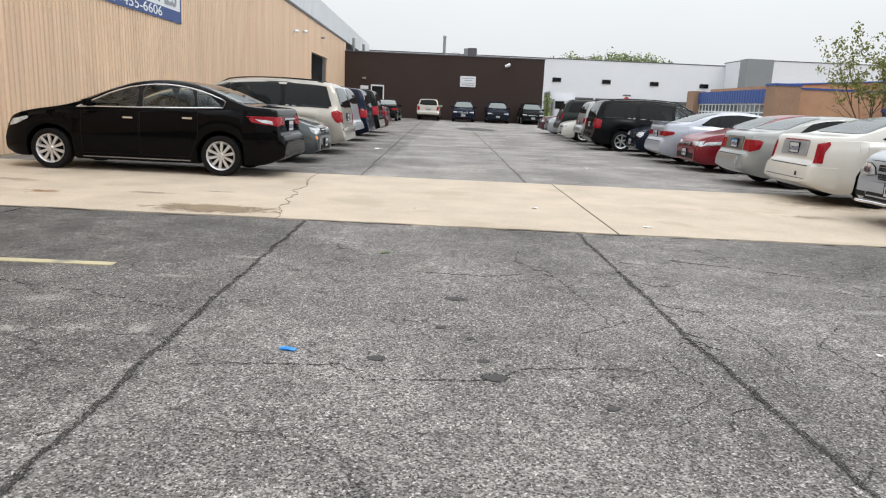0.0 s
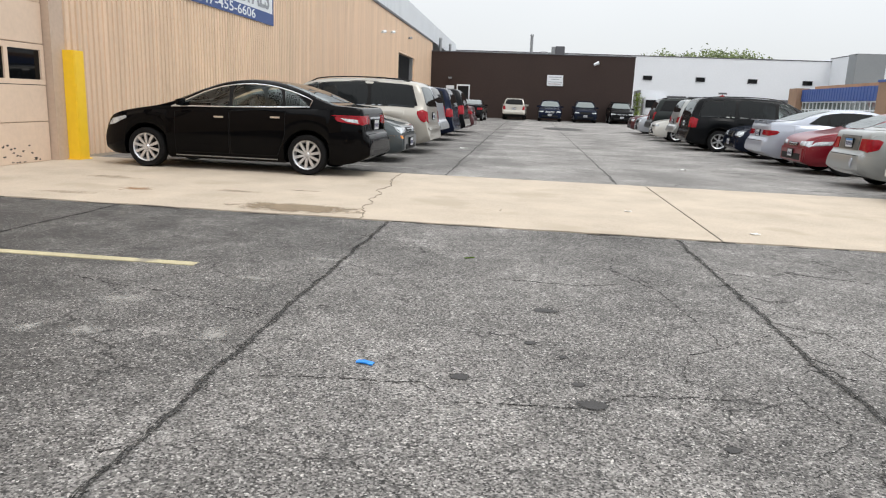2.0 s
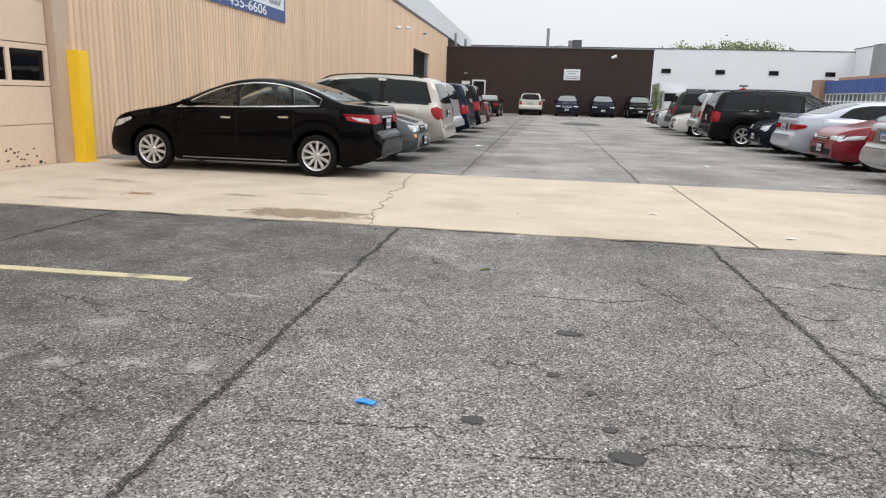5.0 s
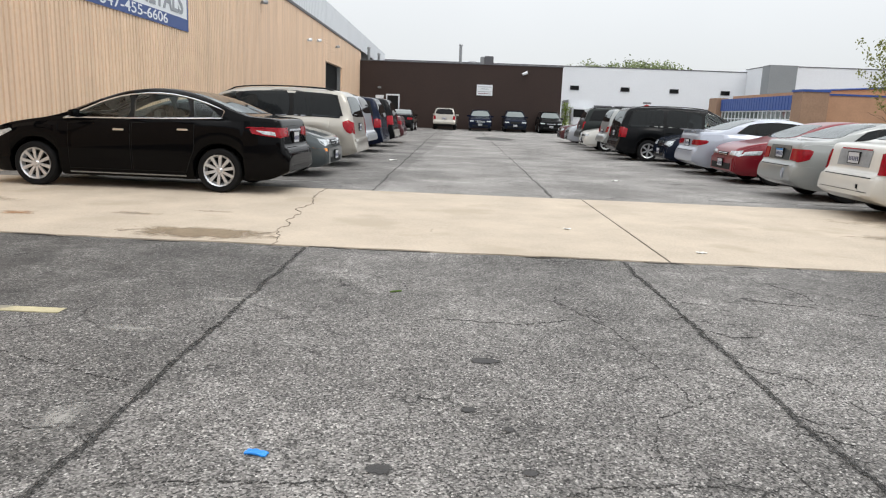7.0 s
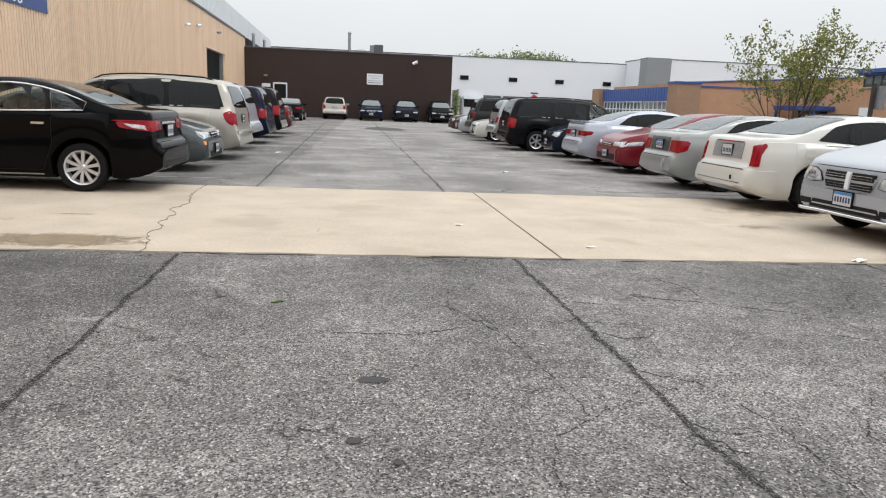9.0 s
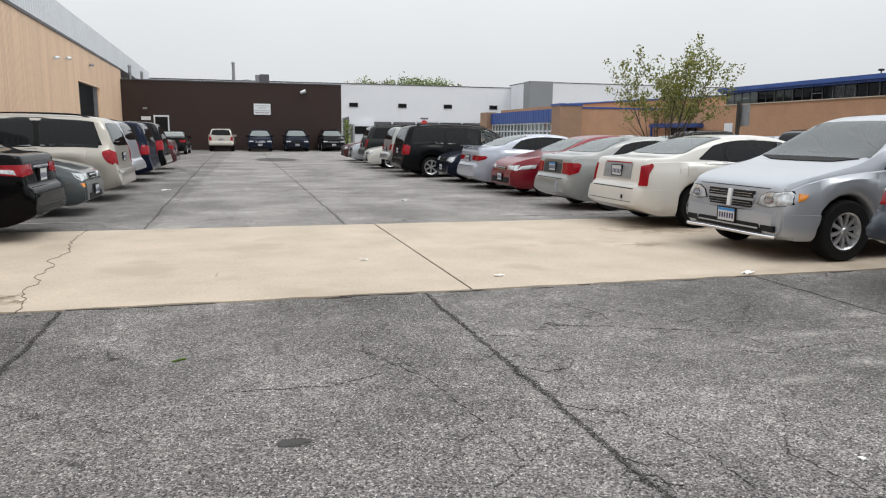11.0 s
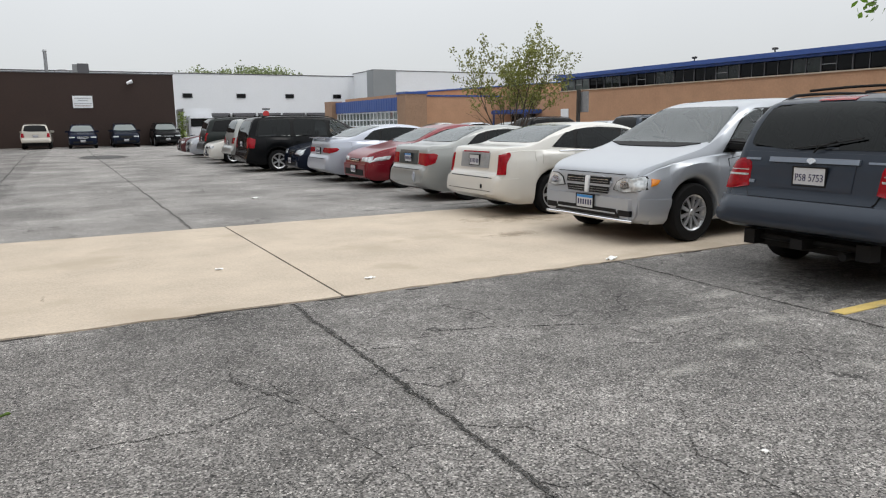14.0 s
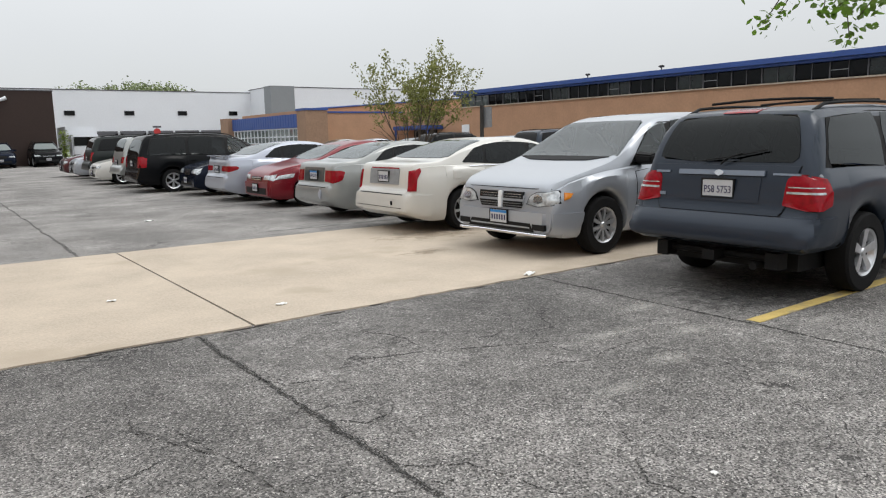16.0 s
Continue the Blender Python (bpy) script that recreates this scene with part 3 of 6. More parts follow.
        if doors:
            for a0, a1 in b["doors"]:
                a0, a1 = sx(a0), sx(a1)
                rear_cut = .1 if a1 > axr - R - .08 else 0
                for nm, g_, of, mt in (("door_gap", 0, .0035, BLACK), ("door", .007, .0065, paint)):
                    poly = [(a0 + g_, low + .09 + g_), (a1 - g_ - rear_cut * 1.4, low + .09 + g_), (a1 - g_, low + .45), (a1 - g_, zl(a1) + .02 - g_), (a0 + g_, zl(a0) + .02 - g_)]
                    conform(nm, tree, side, poly, mt, thing, spec, off=of, rows=10, cols=6)
                hz = zl(a1) - .13
                k = 1 if side == "L" else -1
                hit = tree.ray_cast(Vector((L / 2 - a1 + .14, 3 * k, hz)), Vector((0, -k, 0)))
                bm = bmesh.new()
                box(bm, -.085, .085, -.014, .014, -.014, .014, Matrix.Translation((L / 2 - a1 + .16, hit[0].y + k * .024, hz)))
                bmesh.ops.bevel(bm, geom=bm.edges[:], offset=.008, segments=2, affect='EDGES')
                part("door_handle", bm, handle or paint, thing, smooth=40)
        # mirror
        k = 1 if side == "L" else -1
        ms = sx(b["side"][0][0]) + .16
        mz = zl(ms) + .10
        hit = tree.ray_cast(Vector((L / 2 - ms, 3 * k, mz)), Vector((0, -k, 0)))
        bm = bmesh.new()
        q = 1.3 if base != "sedan" else 1.0
        vs = box(bm, -.045 * q, .055 * q, -.01, .19 * q, -.065 * q, .075 * q)
        for v in vs:
            if v.co.y > .1:
                v.co.z *= .8
            if v.co.x > 0:
                v.co.z *= .6
            v.co.y *= k
        bmesh.ops.bevel(bm, geom=bm.edges[:], offset=.02, segments=2, affect='EDGES')
        bmesh.ops.translate(bm, vec=(L / 2 - ms, hit[0].y, mz), verts=bm.verts)
        bmesh.ops.recalc_face_normals(bm, faces=bm.faces)
        part("mirror", bm, mirror or paint, thing, smooth=40)
    # windscreen and rear window
    s0, s1 = (sx(v) for v in b["ws"])
    gap = .055 if base == "van" else 0
    h0, h1 = W / 2 - .19 + gap, W / 2 - .225 + gap - b["tumble"] * (zt(s1) - zl(s1))
    screen = [(s0 + .03, -h0 + .1), (s0 - .03, -h0 * .4), (s0 - .03, h0 * .4), (s0 + .03, h0 - .1), (s0 + .1, h0), (s1 - .03, h1), (s1, h1 - .06), (s1, -h1 + .06), (s1 - .03, -h1), (s0 + .1, -h0)]
    conform("windscreen", tree, "T", screen, screen_glass, thing, spec, off=.007, rows=14, cols=12)
    openings.append(("T", shrunk(screen, .985)))
    if rearwin:
        if b["rw"][0] == "T":
            s0, s1 = sx(b["rw"][1]), sx(b["rw"][2])
            h0, h1 = W / 2 - .15 - b["tumble"] * (zt(s0) - zl(s0)), W / 2 - .15
            screen = [(s0, -h0 + .05), (s0, h0 - .05), (s0 + .05, h0), (s1 - .06, h1), (s1, h1 - .08), (s1 + .02, 0), (s1, -h1 + .08), (s1 - .06, -h1), (s0 + .05, -h0)]
            conform("rear_window", tree, "T", screen, screen_glass, thing, spec, off=.007, rows=12, cols=8)
            openings.append(("T", shrunk(screen, .985)))
        else:
            _, z0, z1, a, c = b["rw"]
            z0, z1, a, c = z0 * kz, z1 * kz, a * W / 1.83, c * W / 1.83
            screen = chaikin([(-a + .06, z0), (a - .06, z0), (a, z0 + .06), (c, z1 - .05), (c - .06, z1), (-c + .06, z1), (-c, z1 - .05), (-a, z0 + .06), (-a + .06, z0)], 1)[:-1]
            conform("rear_window", tree, "B", screen, glass, thing, spec, off=.008, rows=10, cols=10)
            openings.append(("B", shrunk(screen, .985)))
    if doors:
        for side, poly in openings:
            pierce(shell, side, poly, L)
        inner = shell.copy()
        inner.normal_update()
        shift = [(v, v.co - v.normal * .022) for v in inner.verts]
        for v, co in shift:
            v.co = co
        bmesh.ops.delete(inner, geom=[f for f in inner.faces if f.calc_center_median().z < .62 or f.calc_center_median().x > L / 2 - sx(b["ws"][0])], context='FACES')
        part("lining", inner, LINING, thing, "grey cabin lining", smooth=38)
        cabin(thing, base, kx, kz, L, W, b["rw"][0] == "B")
    part("body", shell, paint, thing, smooth=38)
    # wheels
    ty, ri = wheel_meshes(r, r * rim, spokes, fat)
    for ax in (axf, axr):
        for k in (1, -1):
            wob = new("wheel", ty)
            wob.parent = thing
            wob.matrix_basis = pose(L / 2 - ax, k * (W / 2 - .125), r, 0, random.uniform(0, 60), 0 if k > 0 else 180)
            rob = new("rim", ri)
            rob.parent = wob
    # dark wheel wells and floor pan
    bm = bmesh.new()
    box(bm, -L / 2 + .35, L / 2 - .3, -W / 2 + .26, W / 2 - .26, low + .0, low + .42)
    # wide low slab between the axles, added to deepen the shade underneath
    box(bm, L / 2 - axr + R, L / 2 - axf - R, -W / 2 + .12, W / 2 - .12, low - .015, low + .3)
    part("floor_pan", bm, BLACK, thing)
    if rails:
        for k in (1, -1):
            bm = bmesh.new()
            y = k * (W / 2 - .14 - b["tumble"] * (H - zl(L * .5)) )
            a, c = L * .40, L * .89
            pts = [(L / 2 - (a + (c - a) * i / 12), y, zt(a + (c - a) * i / 12) + (.016 if 0 < i < 12 else -.03)) for i in range(13)]
            tube(bm, pts, .016, 6)
            part("roof_rail", bm, BLACK, thing, smooth=40)
    thing.matrix_basis = where
    return thing, tree, spec


def cabin(thing, base, kx, kz, L, W, tall):
    """Seats with headrests, dashboard and steering wheel."""
    front, rear = {"sedan": (2.05, 2.95), "van": (2.15, 3.15), "suv": (2.0, 2.9)}[base]
    seat_z = .50 if tall else .40
    for s, wide in ((front, .25), (rear, .27)):
        for k in (1, -1):
            y = k * (W * .5 - .52)
            x = L / 2 - s * kx
            bm = bmesh.new()
            box(bm, -.27, .27, -wide, wide, seat_z, seat_z + .13)
            back = box(bm, -.06, .07, -wide * .96, wide * .96, seat_z + .12, seat_z + .58)
            for v in back:
                v.co.x -= .26 + (v.co.z - seat_z - .12) * .34
                if v.co.z > seat_z + .3:
                    v.co.y *= .8
            bmesh.ops.bevel(bm, geom=bm.edges[:], offset=.035, segments=2, affect='EDGES')
            seat = part("seat", bm, SEAT, thing, smooth=50)
            seat.matrix_basis = pose(x, y, 0)
            bm = bmesh.new()
            rest = box(bm, -.05, .05, -.13, .13, seat_z + .61, seat_z + .78)
            for v in rest:
                v.co.x -= .46
            bmesh.ops.bevel(bm, geom=bm.edges[:], offset=.035, segments=3, affect='EDGES')
            for e in (-.06, .06):
                bar(bm, (-.44, e, seat_z + .5), (-.46, e, seat_z + .65), .008, 6)
            part("headrest", bm, SEAT, seat, smooth=50)
    d = L / 2 - (front - .62) * kx
    bm = bmesh.new()
    dash = box(bm, -.16, .38, -W / 2 + .14, W / 2 - .14, .55, (.93 if not tall else 1.02) * kz * (1 if not tall else .97))
    for v in dash:
        if v.co.x > 0 and v.co.z > .6:
            v.co.z -= .10
    bmesh.ops.bevel(bm, geom=bm.edges[:], offset=.04, segments=2, affect='EDGES')
    part("dashboard", bm, LINING, thing, smooth=50).matrix_basis = pose(d, 0, 0)
    bm = bmesh.new()
    n = 20
    ring = [(-.10 * math.sin(2 * math.pi * i / n), .185 * math.cos(2 * math.pi * i / n), .155 * math.sin(2 * math.pi * i / n)) for i in range(n + 1)]
    tube(bm, ring, .016, 6)
    bar(bm, (0, -.18, 0), (0, .18, 0), .018, 6)
    bar(bm, (.01, 0, 0), (.22, 0, -.1), .035, 8)
    part("steering_wheel", bm, BLACK, thing, smooth=50).matrix_basis = pose(d - .30, W * .5 - .52, seat_z + .50)


def bar(bm, p, q, rad, n=8, rad2=None):
    p, q = Vector(p), Vector(q)
    d = (q - p).normalized()
    a = d.orthogonal().normalized()
    c = d.cross(a)
    r2 = rad if rad2 is None else rad2
    A = [bm.verts.new(p + (a * math.cos(t) + c * math.sin(t)) * rad) for t in (2 * math.pi * k / n for k in range(n))]
    B = [bm.verts.new(q + (a * math.cos(t) + c * math.sin(t)) * r2) for t in (2 * math.pi * k / n for k in range(n))]
    for k in range(n):
        bm.faces.new((A[k], A[(k + 1) % n], B[(k + 1) % n], B[k]))
    bm.faces.new(A[::-1])
    bm.faces.new(B)


def tube(bm, pts, rad, n=6):
    """One continuous bent bar through the points."""
    pts = [Vector(p) for p in pts]
    rings = []
    for i, p in enumerate(pts):
        d = (pts[min(i + 1, len(pts) - 1)] - pts[max(i - 1, 0)]).normalized()
        a = d.cross(Vector((0, 0, 1)) if abs(d.z) < .95 else Vector((1, 0, 0))).normalized()
        c = d.cross(a)
        rings.append([bm.verts.new(p + (a * math.cos(t) + c * math.sin(t)) * rad) for t in (2 * math.pi * k / n for k in range(n))])
    for A, B in zip(rings, rings[1:]):
        for k in range(n):
            bm.faces.new((A[k], A[(k + 1) % n], B[(k + 1) % n], B[k]))
    bm.faces.new(rings[0][::-1])
    bm.faces.new(rings[-1])


def pair(name, it, side, poly, mat, off=.012, label="", rows=6, cols=6):
    """The same panel on both halves of the front or rear."""
    thing, tree, spec = it
    for k in (1, -1):
        conform(name, tree, side, [(k * u, v) for u, v in poly], mat, thing, spec, off, rows, cols, label)


def both(name, it, poly, mat, off=.012, label="", rows=6, cols=6):
    thing, tree, spec = it
    for s in "LR":
        conform(name, tree, s, poly, mat, thing, spec, off, rows, cols, label)


def corners(name, it, poly, mat, off=.012, label="", rows=8, cols=14):
    """A panel round each rear corner; its outline is in degrees from straight back and height."""
    thing, tree, spec = it
    for s in "PQ":
        conform(name, tree, s, poly, mat, thing, spec, off, rows, cols, label)


def one(name, it, side, poly, mat, off=.012, label="", rows=6, cols=8):
    thing, tree, spec = it
    return conform(name, tree, side, poly, mat, thing, spec, off, rows, cols, label)


def rect(a, b, c, d):
    return [(a, c), (b, c), (b, d), (a, d)]


def lettering(name, text, mat, parent, m, size, depth=.003, align="CENTER"):
    cu = bpy.data.curves.new(name, 'FONT')
    cu.body, cu.size, cu.extrude, cu.align_x, cu.align_y = text, size, depth, align, "CENTER"
    cu.materials.append(mat)
    ob = new(name, cu)
    ob.parent = parent
    ob.matrix_basis = m
    return ob


def plate(it, side, z, band, text="", frame_mat=None, tilt=0):
    """A licence plate standing a little proud of the bodywork."""
    thing, tree, spec = it
    k = 1 if side == "F" else -1
    hit = tree.ray_cast(Vector((5 * k, 0, z)), Vector((-k, 0, 0)))[0]
    lo = tree.ray_cast(Vector((5 * k, 0, z - .07)), Vector((-k, 0, 0)))[0]
    hi = tree.ray_cast(Vector((5 * k, 0, z + .07)), Vector((-k, 0, 0)))[0]
    x = max((lo.x, hi.x, hit.x), key=lambda v: k * v) + k * (.012 if z > .6 else .052)
    m = pose(x, 0, z, 0, 0, 0 if k > 0 else 180)
    bm = bmesh.new()
    box(bm, -.02, .004, -.155, .155, -.08, .08)
    bmesh.ops.bevel(bm, geom=bm.edges[:], offset=.003, segments=1, affect='EDGES')
    p = part("licence_plate", bm, PLATE, thing)
    p.matrix_basis = m
    bm = bmesh.new()
    for d in ((-.165, .165, .078, .09), (-.165, .165, -.09, -.078), (-.165, -.153, -.078, .078), (.153, .165, -.078, .078)):
        box(bm, -.018, .008, *d)
    part("plate_frame", bm, frame_mat or BLACK, p)
    if band:
        bm = bmesh.new()
        box(bm, .003, .0055, -.15, .15, .042, .074)
        part("plate_band", bm, band, p)
    if text:
        lettering("plate_number", text, PLATE_INK, p, pose(.005, 0, -.012, 90, 0, 90) @ Matrix.Diagonal((.80, 1, 1, 1)), .092, .0015)
    else:
        bm = bmesh.new()
        for i in range(6):
            y = -.115 + i * .046
            box(bm, .003, .0055, y - .014, y + .014, -.045, .02)
        part("plate_number", bm, PLATE_INK, p)
    return p


def sedan_rear(it, lamp=(.50, .84, .76, .92), wrap=.28, band=None, plate_z=.80, lamp_mat=None):
    """Rear lamps, boot gap and plate of a saloon."""
    thing, tree, sp = it
    W, L = sp["W"], sp["L"]
    k = W / 1.8
    y0, y1, z0, z1 = lamp
    far = 90 - math.degrees(math.atan2(.4 - wrap, .4))
    if y0 * k < W / 2 - .42:
        pair("boot_lamp", it, "B", [(y0 * k, z0 + .02), (W / 2 - .41, z0 + .01), (W / 2 - .41, z1), (y0 * k + .04, z1)], lamp_mat or TAIL)
    corners("tail_lamp", it, [(2, z0 + .01), (45, z0), (far - 8, z0 + .05), (far, z1 - .03), (far - 10, z1), (2, z1)], lamp_mat or TAIL)
    one("bumper", it, "B", rect(.39 - W / 2, W / 2 - .39, .28, .60), PAINTS[it[0]["paint"]], .014)
    corners("bumper_corner", it, rect(0, 88, .28, .60), PAINTS[it[0]["paint"]], .014)
    one("boot_gap", it, "B", rect(-.62 * k, .62 * k, .60, .612), BLACK, .006)
    if plate_z:
        plate(it, "B", plate_z, band)


def front_end(it, lamp=(.45, .82, .62, .76), grille=(.38, .60, .74), intake=(.5, .28, .42), chrome=True, band=None, plate_z=.46, slats=3):
    """Head lamps, grille, intake and plate of a car's nose."""
    thing, tree, sp = it
    W = sp["W"]
    k = W / 1.8
    y0, y1, z0, z1 = lamp
    pair("head_lamp", it, "F", [(y0 * k, z0 + .02), (y1 * k - .04, z0), (y1 * k, z0 + .05), (y1 * k, z1), (y0 * k + .05, z1 - .01)], LAMP)
    one("bumper", it, "F", rect(-.92 * k, .92 * k, .27, .56), PAINTS[it[0]["paint"]], .03)
    both("bumper_corner", it, rect(.02, max(.1, sp["axf"] - sp["r"] - .10), .27, .56), PAINTS[it[0]["paint"]], .016)
    g, a, b = grille
    one("grille", it, "F", [(-g * k * .85, a), (g * k * .85, a), (g * k, b), (-g * k, b)], BLACK, .010)
    if chrome:
        for i in range(slats):
            z = a + (b - a) * (i + .5) / slats
            one("grille_bar", it, "F", rect(-g * k * .88, g * k * .88, z - .010, z + .010), CHROME, .022)
    g, a, b = intake
    one("intake", it, "F", rect(-g * k, g * k, a, b), BLACK, .038)
    plate(it, "F", plate_z, band)

# ---- ground ----
bm = bmesh.new()
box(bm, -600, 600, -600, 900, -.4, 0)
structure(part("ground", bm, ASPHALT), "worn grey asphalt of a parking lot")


def ribbon(name, pts, width, mat, z=.004, wander=.03, label="", step=.12, seed=1, parent=None, blunt=False, breaks=0):
    """A thin irregular strip on the ground along a line of a few points."""
    rnd = random.Random(seed)
    line = []
    for (a, b), (c, d) in zip(pts, pts[1:]):
        m = max(2, int(math.hypot(c - a, d - b) / step))
        line += [(a + (c - a) * i / m, b + (d - b) * i / m) for i in range(m)]
    line.append(pts[-1])
    bm = bmesh.new()
    prev = None
    off, fat = 0, 1
    for i, (x, y) in enumerate(line):
        j = min(i + 1, len(line) - 1)
        k = max(i - 1, 0)
        dx, dy = line[j][0] - line[k][0], line[j][1] - line[k][1]
        q = math.hypot(dx, dy) or 1
        nx, ny = -dy / q, dx / q
        off = off * .75 + rnd.uniform(-wander, wander)
        fat = fat * .72 + .28 * rnd.uniform(.2, 1.7)
        w = width / 2 * fat
        if blunt:
            w = width / 2 * rnd.uniform(.94, 1.04)
        elif i in (0, len(line) - 1):
            w *= .3
        cur = [bm.verts.new((x + nx * (off + s * w), y + ny * (off + s * w), z)) for s in (-1, 1)]
        cur += [bm.verts.new((v.co.x, v.co.y, -.01)) for v in cur]
        if prev:
            bm.faces.new((prev[0], cur[0], cur[1], prev[1]))
            bm.faces.new((prev[2], cur[2], cur[0], prev[0]))
            bm.faces.new((prev[1], cur[1], cur[3], prev[3]))
        prev = cur if rnd.random() > breaks else None
    return structure(part(name, bm, mat, parent), label)


def blot(name, x, y, rx, ry, mat, z=.004, seed=1, rough=.25, turn=0, label=""):
    """An irregular flat stain."""
    rnd = random.Random(seed)
    bm = bmesh.new()
    n = 36
    ph = [rnd.uniform(0, 6.28) for _ in range(5)]
    ring = []
    for i in range(n):
        a = 2 * math.pi * i / n
        k = 1 + rough * sum(math.sin((q + 2) * a + ph[q]) / (q + 1.5) for q in range(5)) + rnd.uniform(-.06, .06)
        u, v = rx * k * math.cos(a), ry * k * math.sin(a)
        ring.append(bm.verts.new((x + u * math.cos(turn) - v * math.sin(turn), y + u * math.sin(turn) + v * math.cos(turn), z)))
    low = [bm.verts.new((v.co.x, v.co.y, -.01)) for v in ring]
    bm.faces.new(ring)
    for i in range(n):
        bm.faces.new((ring[i], low[i], low[(i + 1) % n], ring[(i + 1) % n]))
    return structure(part(name, bm, mat), label)


# long tarred seams between the paving lanes
for i, (x0, x1, x2) in enumerate(((-.82, -1.02, -1.95), (2.19, 1.94, 1.25), (5.42, 5.43, 4.6), (-4.2, -4.1, -5.0))):
    if i < 2:
        ribbon("paving_seam", [(x0, -3), (x0 - .02, 1.7), (x0 + (x1 - x0) * .6, 3.6), (x1, 7.12)], .05, TAR_FRINGE, .004, .008, "crumbled dark fringe of the tarred seam", .035, 11 + i)
    ribbon("paving_seam", [(x0, -3), (x0 - .02, 1.7), (x0 + (x1 - x0) * .6, 3.6), (x1, 7.12)], .026 if i < 2 else .022, TAR_RAGGED, .005, .008, "dark tarred seam in the asphalt", .035, 11 + i)
    if i < 2:
        ribbon("paving_seam", [(x1 - .08, 12.05), ((x1 + x2) / 2, 26), (x2, 44), (x2 - .1, 54)], .037, TAR_RAGGED, .005, .012, "dark tarred seam in the asphalt", .10, 21 + i)
rnd = random.Random(71)
for k in range(26):
    x = rnd.choice((-.95, 2.05)) + rnd.uniform(-.05, .05)
    y = rnd.uniform(.8, 6.9)
    a = rnd.uniform(0, 6.28)
    q = rnd.uniform(.08, .26)
    ribbon("asphalt_crack", [(x, y), (x + q * math.cos(a) * .6, y + q * math.sin(a)), (x + q * 1.3 * math.cos(a + .5), y + q * 1.6 * math.sin(a + .3))], .007, TAR_RAGGED, .004, .012, "fine meandering crack in the asphalt", .03, 500 + k, None, False, .2)
CR = [[(1.34, 5.43), (1.42, 5.0), (1.53, 4.44), (1.61, 3.79), (1.39, 3.59), (1.30, 3.2)], [(-.72, 2.82), (.07, 2.93), (.21, 2.73), (.76, 2.81), (.97, 2.99), (1.5, 3.05)],
      [(3.62, 4.97), (3.86, 4.86), (4.1, 4.95), (4.56, 4.98)], [(2.57, 5.88), (3.03, 5.73), (3.5, 5.5), (3.94, 5.35)], [(3.16, 3.02), (3.4, 3.12), (3.57, 3.06), (4.1, 3.4)],
      [(2.0, 4.4), (2.3, 4.2), (2.45, 3.7), (2.4, 3.1)], [(-2.6, 4.2), (-1.8, 4.0), (-1.0, 3.7)], [(.3, 5.0), (.9, 4.95), (1.2, 5.1)], [(1.62, 3.8), (1.95, 4.1)], [(3.1, 5.7), (3.15, 6.1), (3.0, 6.5)],
      [(1.6, 2.4), (1.9, 2.8), (1.75, 3.3)], [(2.6, 2.6), (2.9, 3.1), (2.8, 3.6), (3.1, 4.0)], [(1.42, 5.0), (1.15, 5.5), (1.2, 6.0)]]
for i, c in enumerate(CR):
    ribbon("asphalt_crack", c, .007, TAR_RAGGED, .004, .012, "fine meandering crack in the asphalt", .03, 40 + i, None, False, .22)
for i, (x, y, a, b) in enumerate(((.23, 3.03, .055, .06), (.83, 2.85, .10, .065), (.78, 3.07, .045, .035), (.62, 4.24, .10, .06), (.55, 3.6, .045, .04), (.72, 3.42, .03, .03), (1.35, 2.55, .04, .04), (3.05, 2.3, .05, .04))):
    blot("oil_stain", x, y, a, b, STAIN, .0045, 60 + i, .22, label="dark oil stain on the asphalt")
# broad darker patch of asphalt beneath the slate car's tail
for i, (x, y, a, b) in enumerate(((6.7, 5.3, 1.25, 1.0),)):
    blot("dark_patch", x, y, a, b, DARK_PATCH, .0035, 160 + i, .25, label="broad dark patch on the asphalt")
blot("oil_stain", 1.5, 40, 1.6, 2.4, STAIN, .0045, 77, .3, label="broad dark stain on the asphalt")
for i, (x, y, a, b) in enumerate(((-1.99, 3.8, .16, .06), (-1.84, 3.21, .09, .06), (-2.14, 3.17, .06, .05), (-1.0, 5.2, .2, .05), (4.6, 3.94, .11, .05), (4.9, 4.9, .22, .07), (5.9, 4.45, .25, .06), (4.25, 4.6, .2, .06), (.25, 2.66, .06, .025), (6.3, 5.1, .3, .05), (-1.15, 3.3, .09, .09), (-1.4, 4.5, .16, .04), (5.2, 5.6, .25, .08), (4.4, 5.2, .3, .06), (3.6, 4.4, .22, .05))):
    rnd = random.Random(700 + i)
    blot("worn_patch", x, y, a * 1.5, b * 2.0, PALE, .003, 900 + i, .3, label="pale worn patch of bare aggregate")

# concrete cross strip, cast in bays
SLAB = structure(block("pavement", JOINT, -8.3, 16, 7.13, 12.02, -.12, -.012), "strip of tan concrete across the lot")


def bay(x0, x1, x0b, x1b):
    bm = bmesh.new()
    rnd = random.Random(int(x0 * 10) + 500)
    m = 40
    fr = [(x0 + (x1 - x0) * i / m, 7.15 + rnd.uniform(-.018, .018)) for i in range(m + 1)]
    bk = [(x0b + (x1b - x0b) * i / m, 12.0 + rnd.uniform(-.012, .012)) for i in range(m + 1)]
    top = [bm.verts.new((x, y, .012)) for x, y in fr + bk[::-1]]
    bot = [bm.verts.new((v.co.x, v.co.y, -.05)) for v in top]
    bm.faces.new(top)
    for i in range(len(top)):
        bm.faces.new((top[i], bot[i], bot[(i + 1) % len(top)], top[(i + 1) % len(top)]))
    part("concrete_slab", bm, CONCRETE, SLAB)


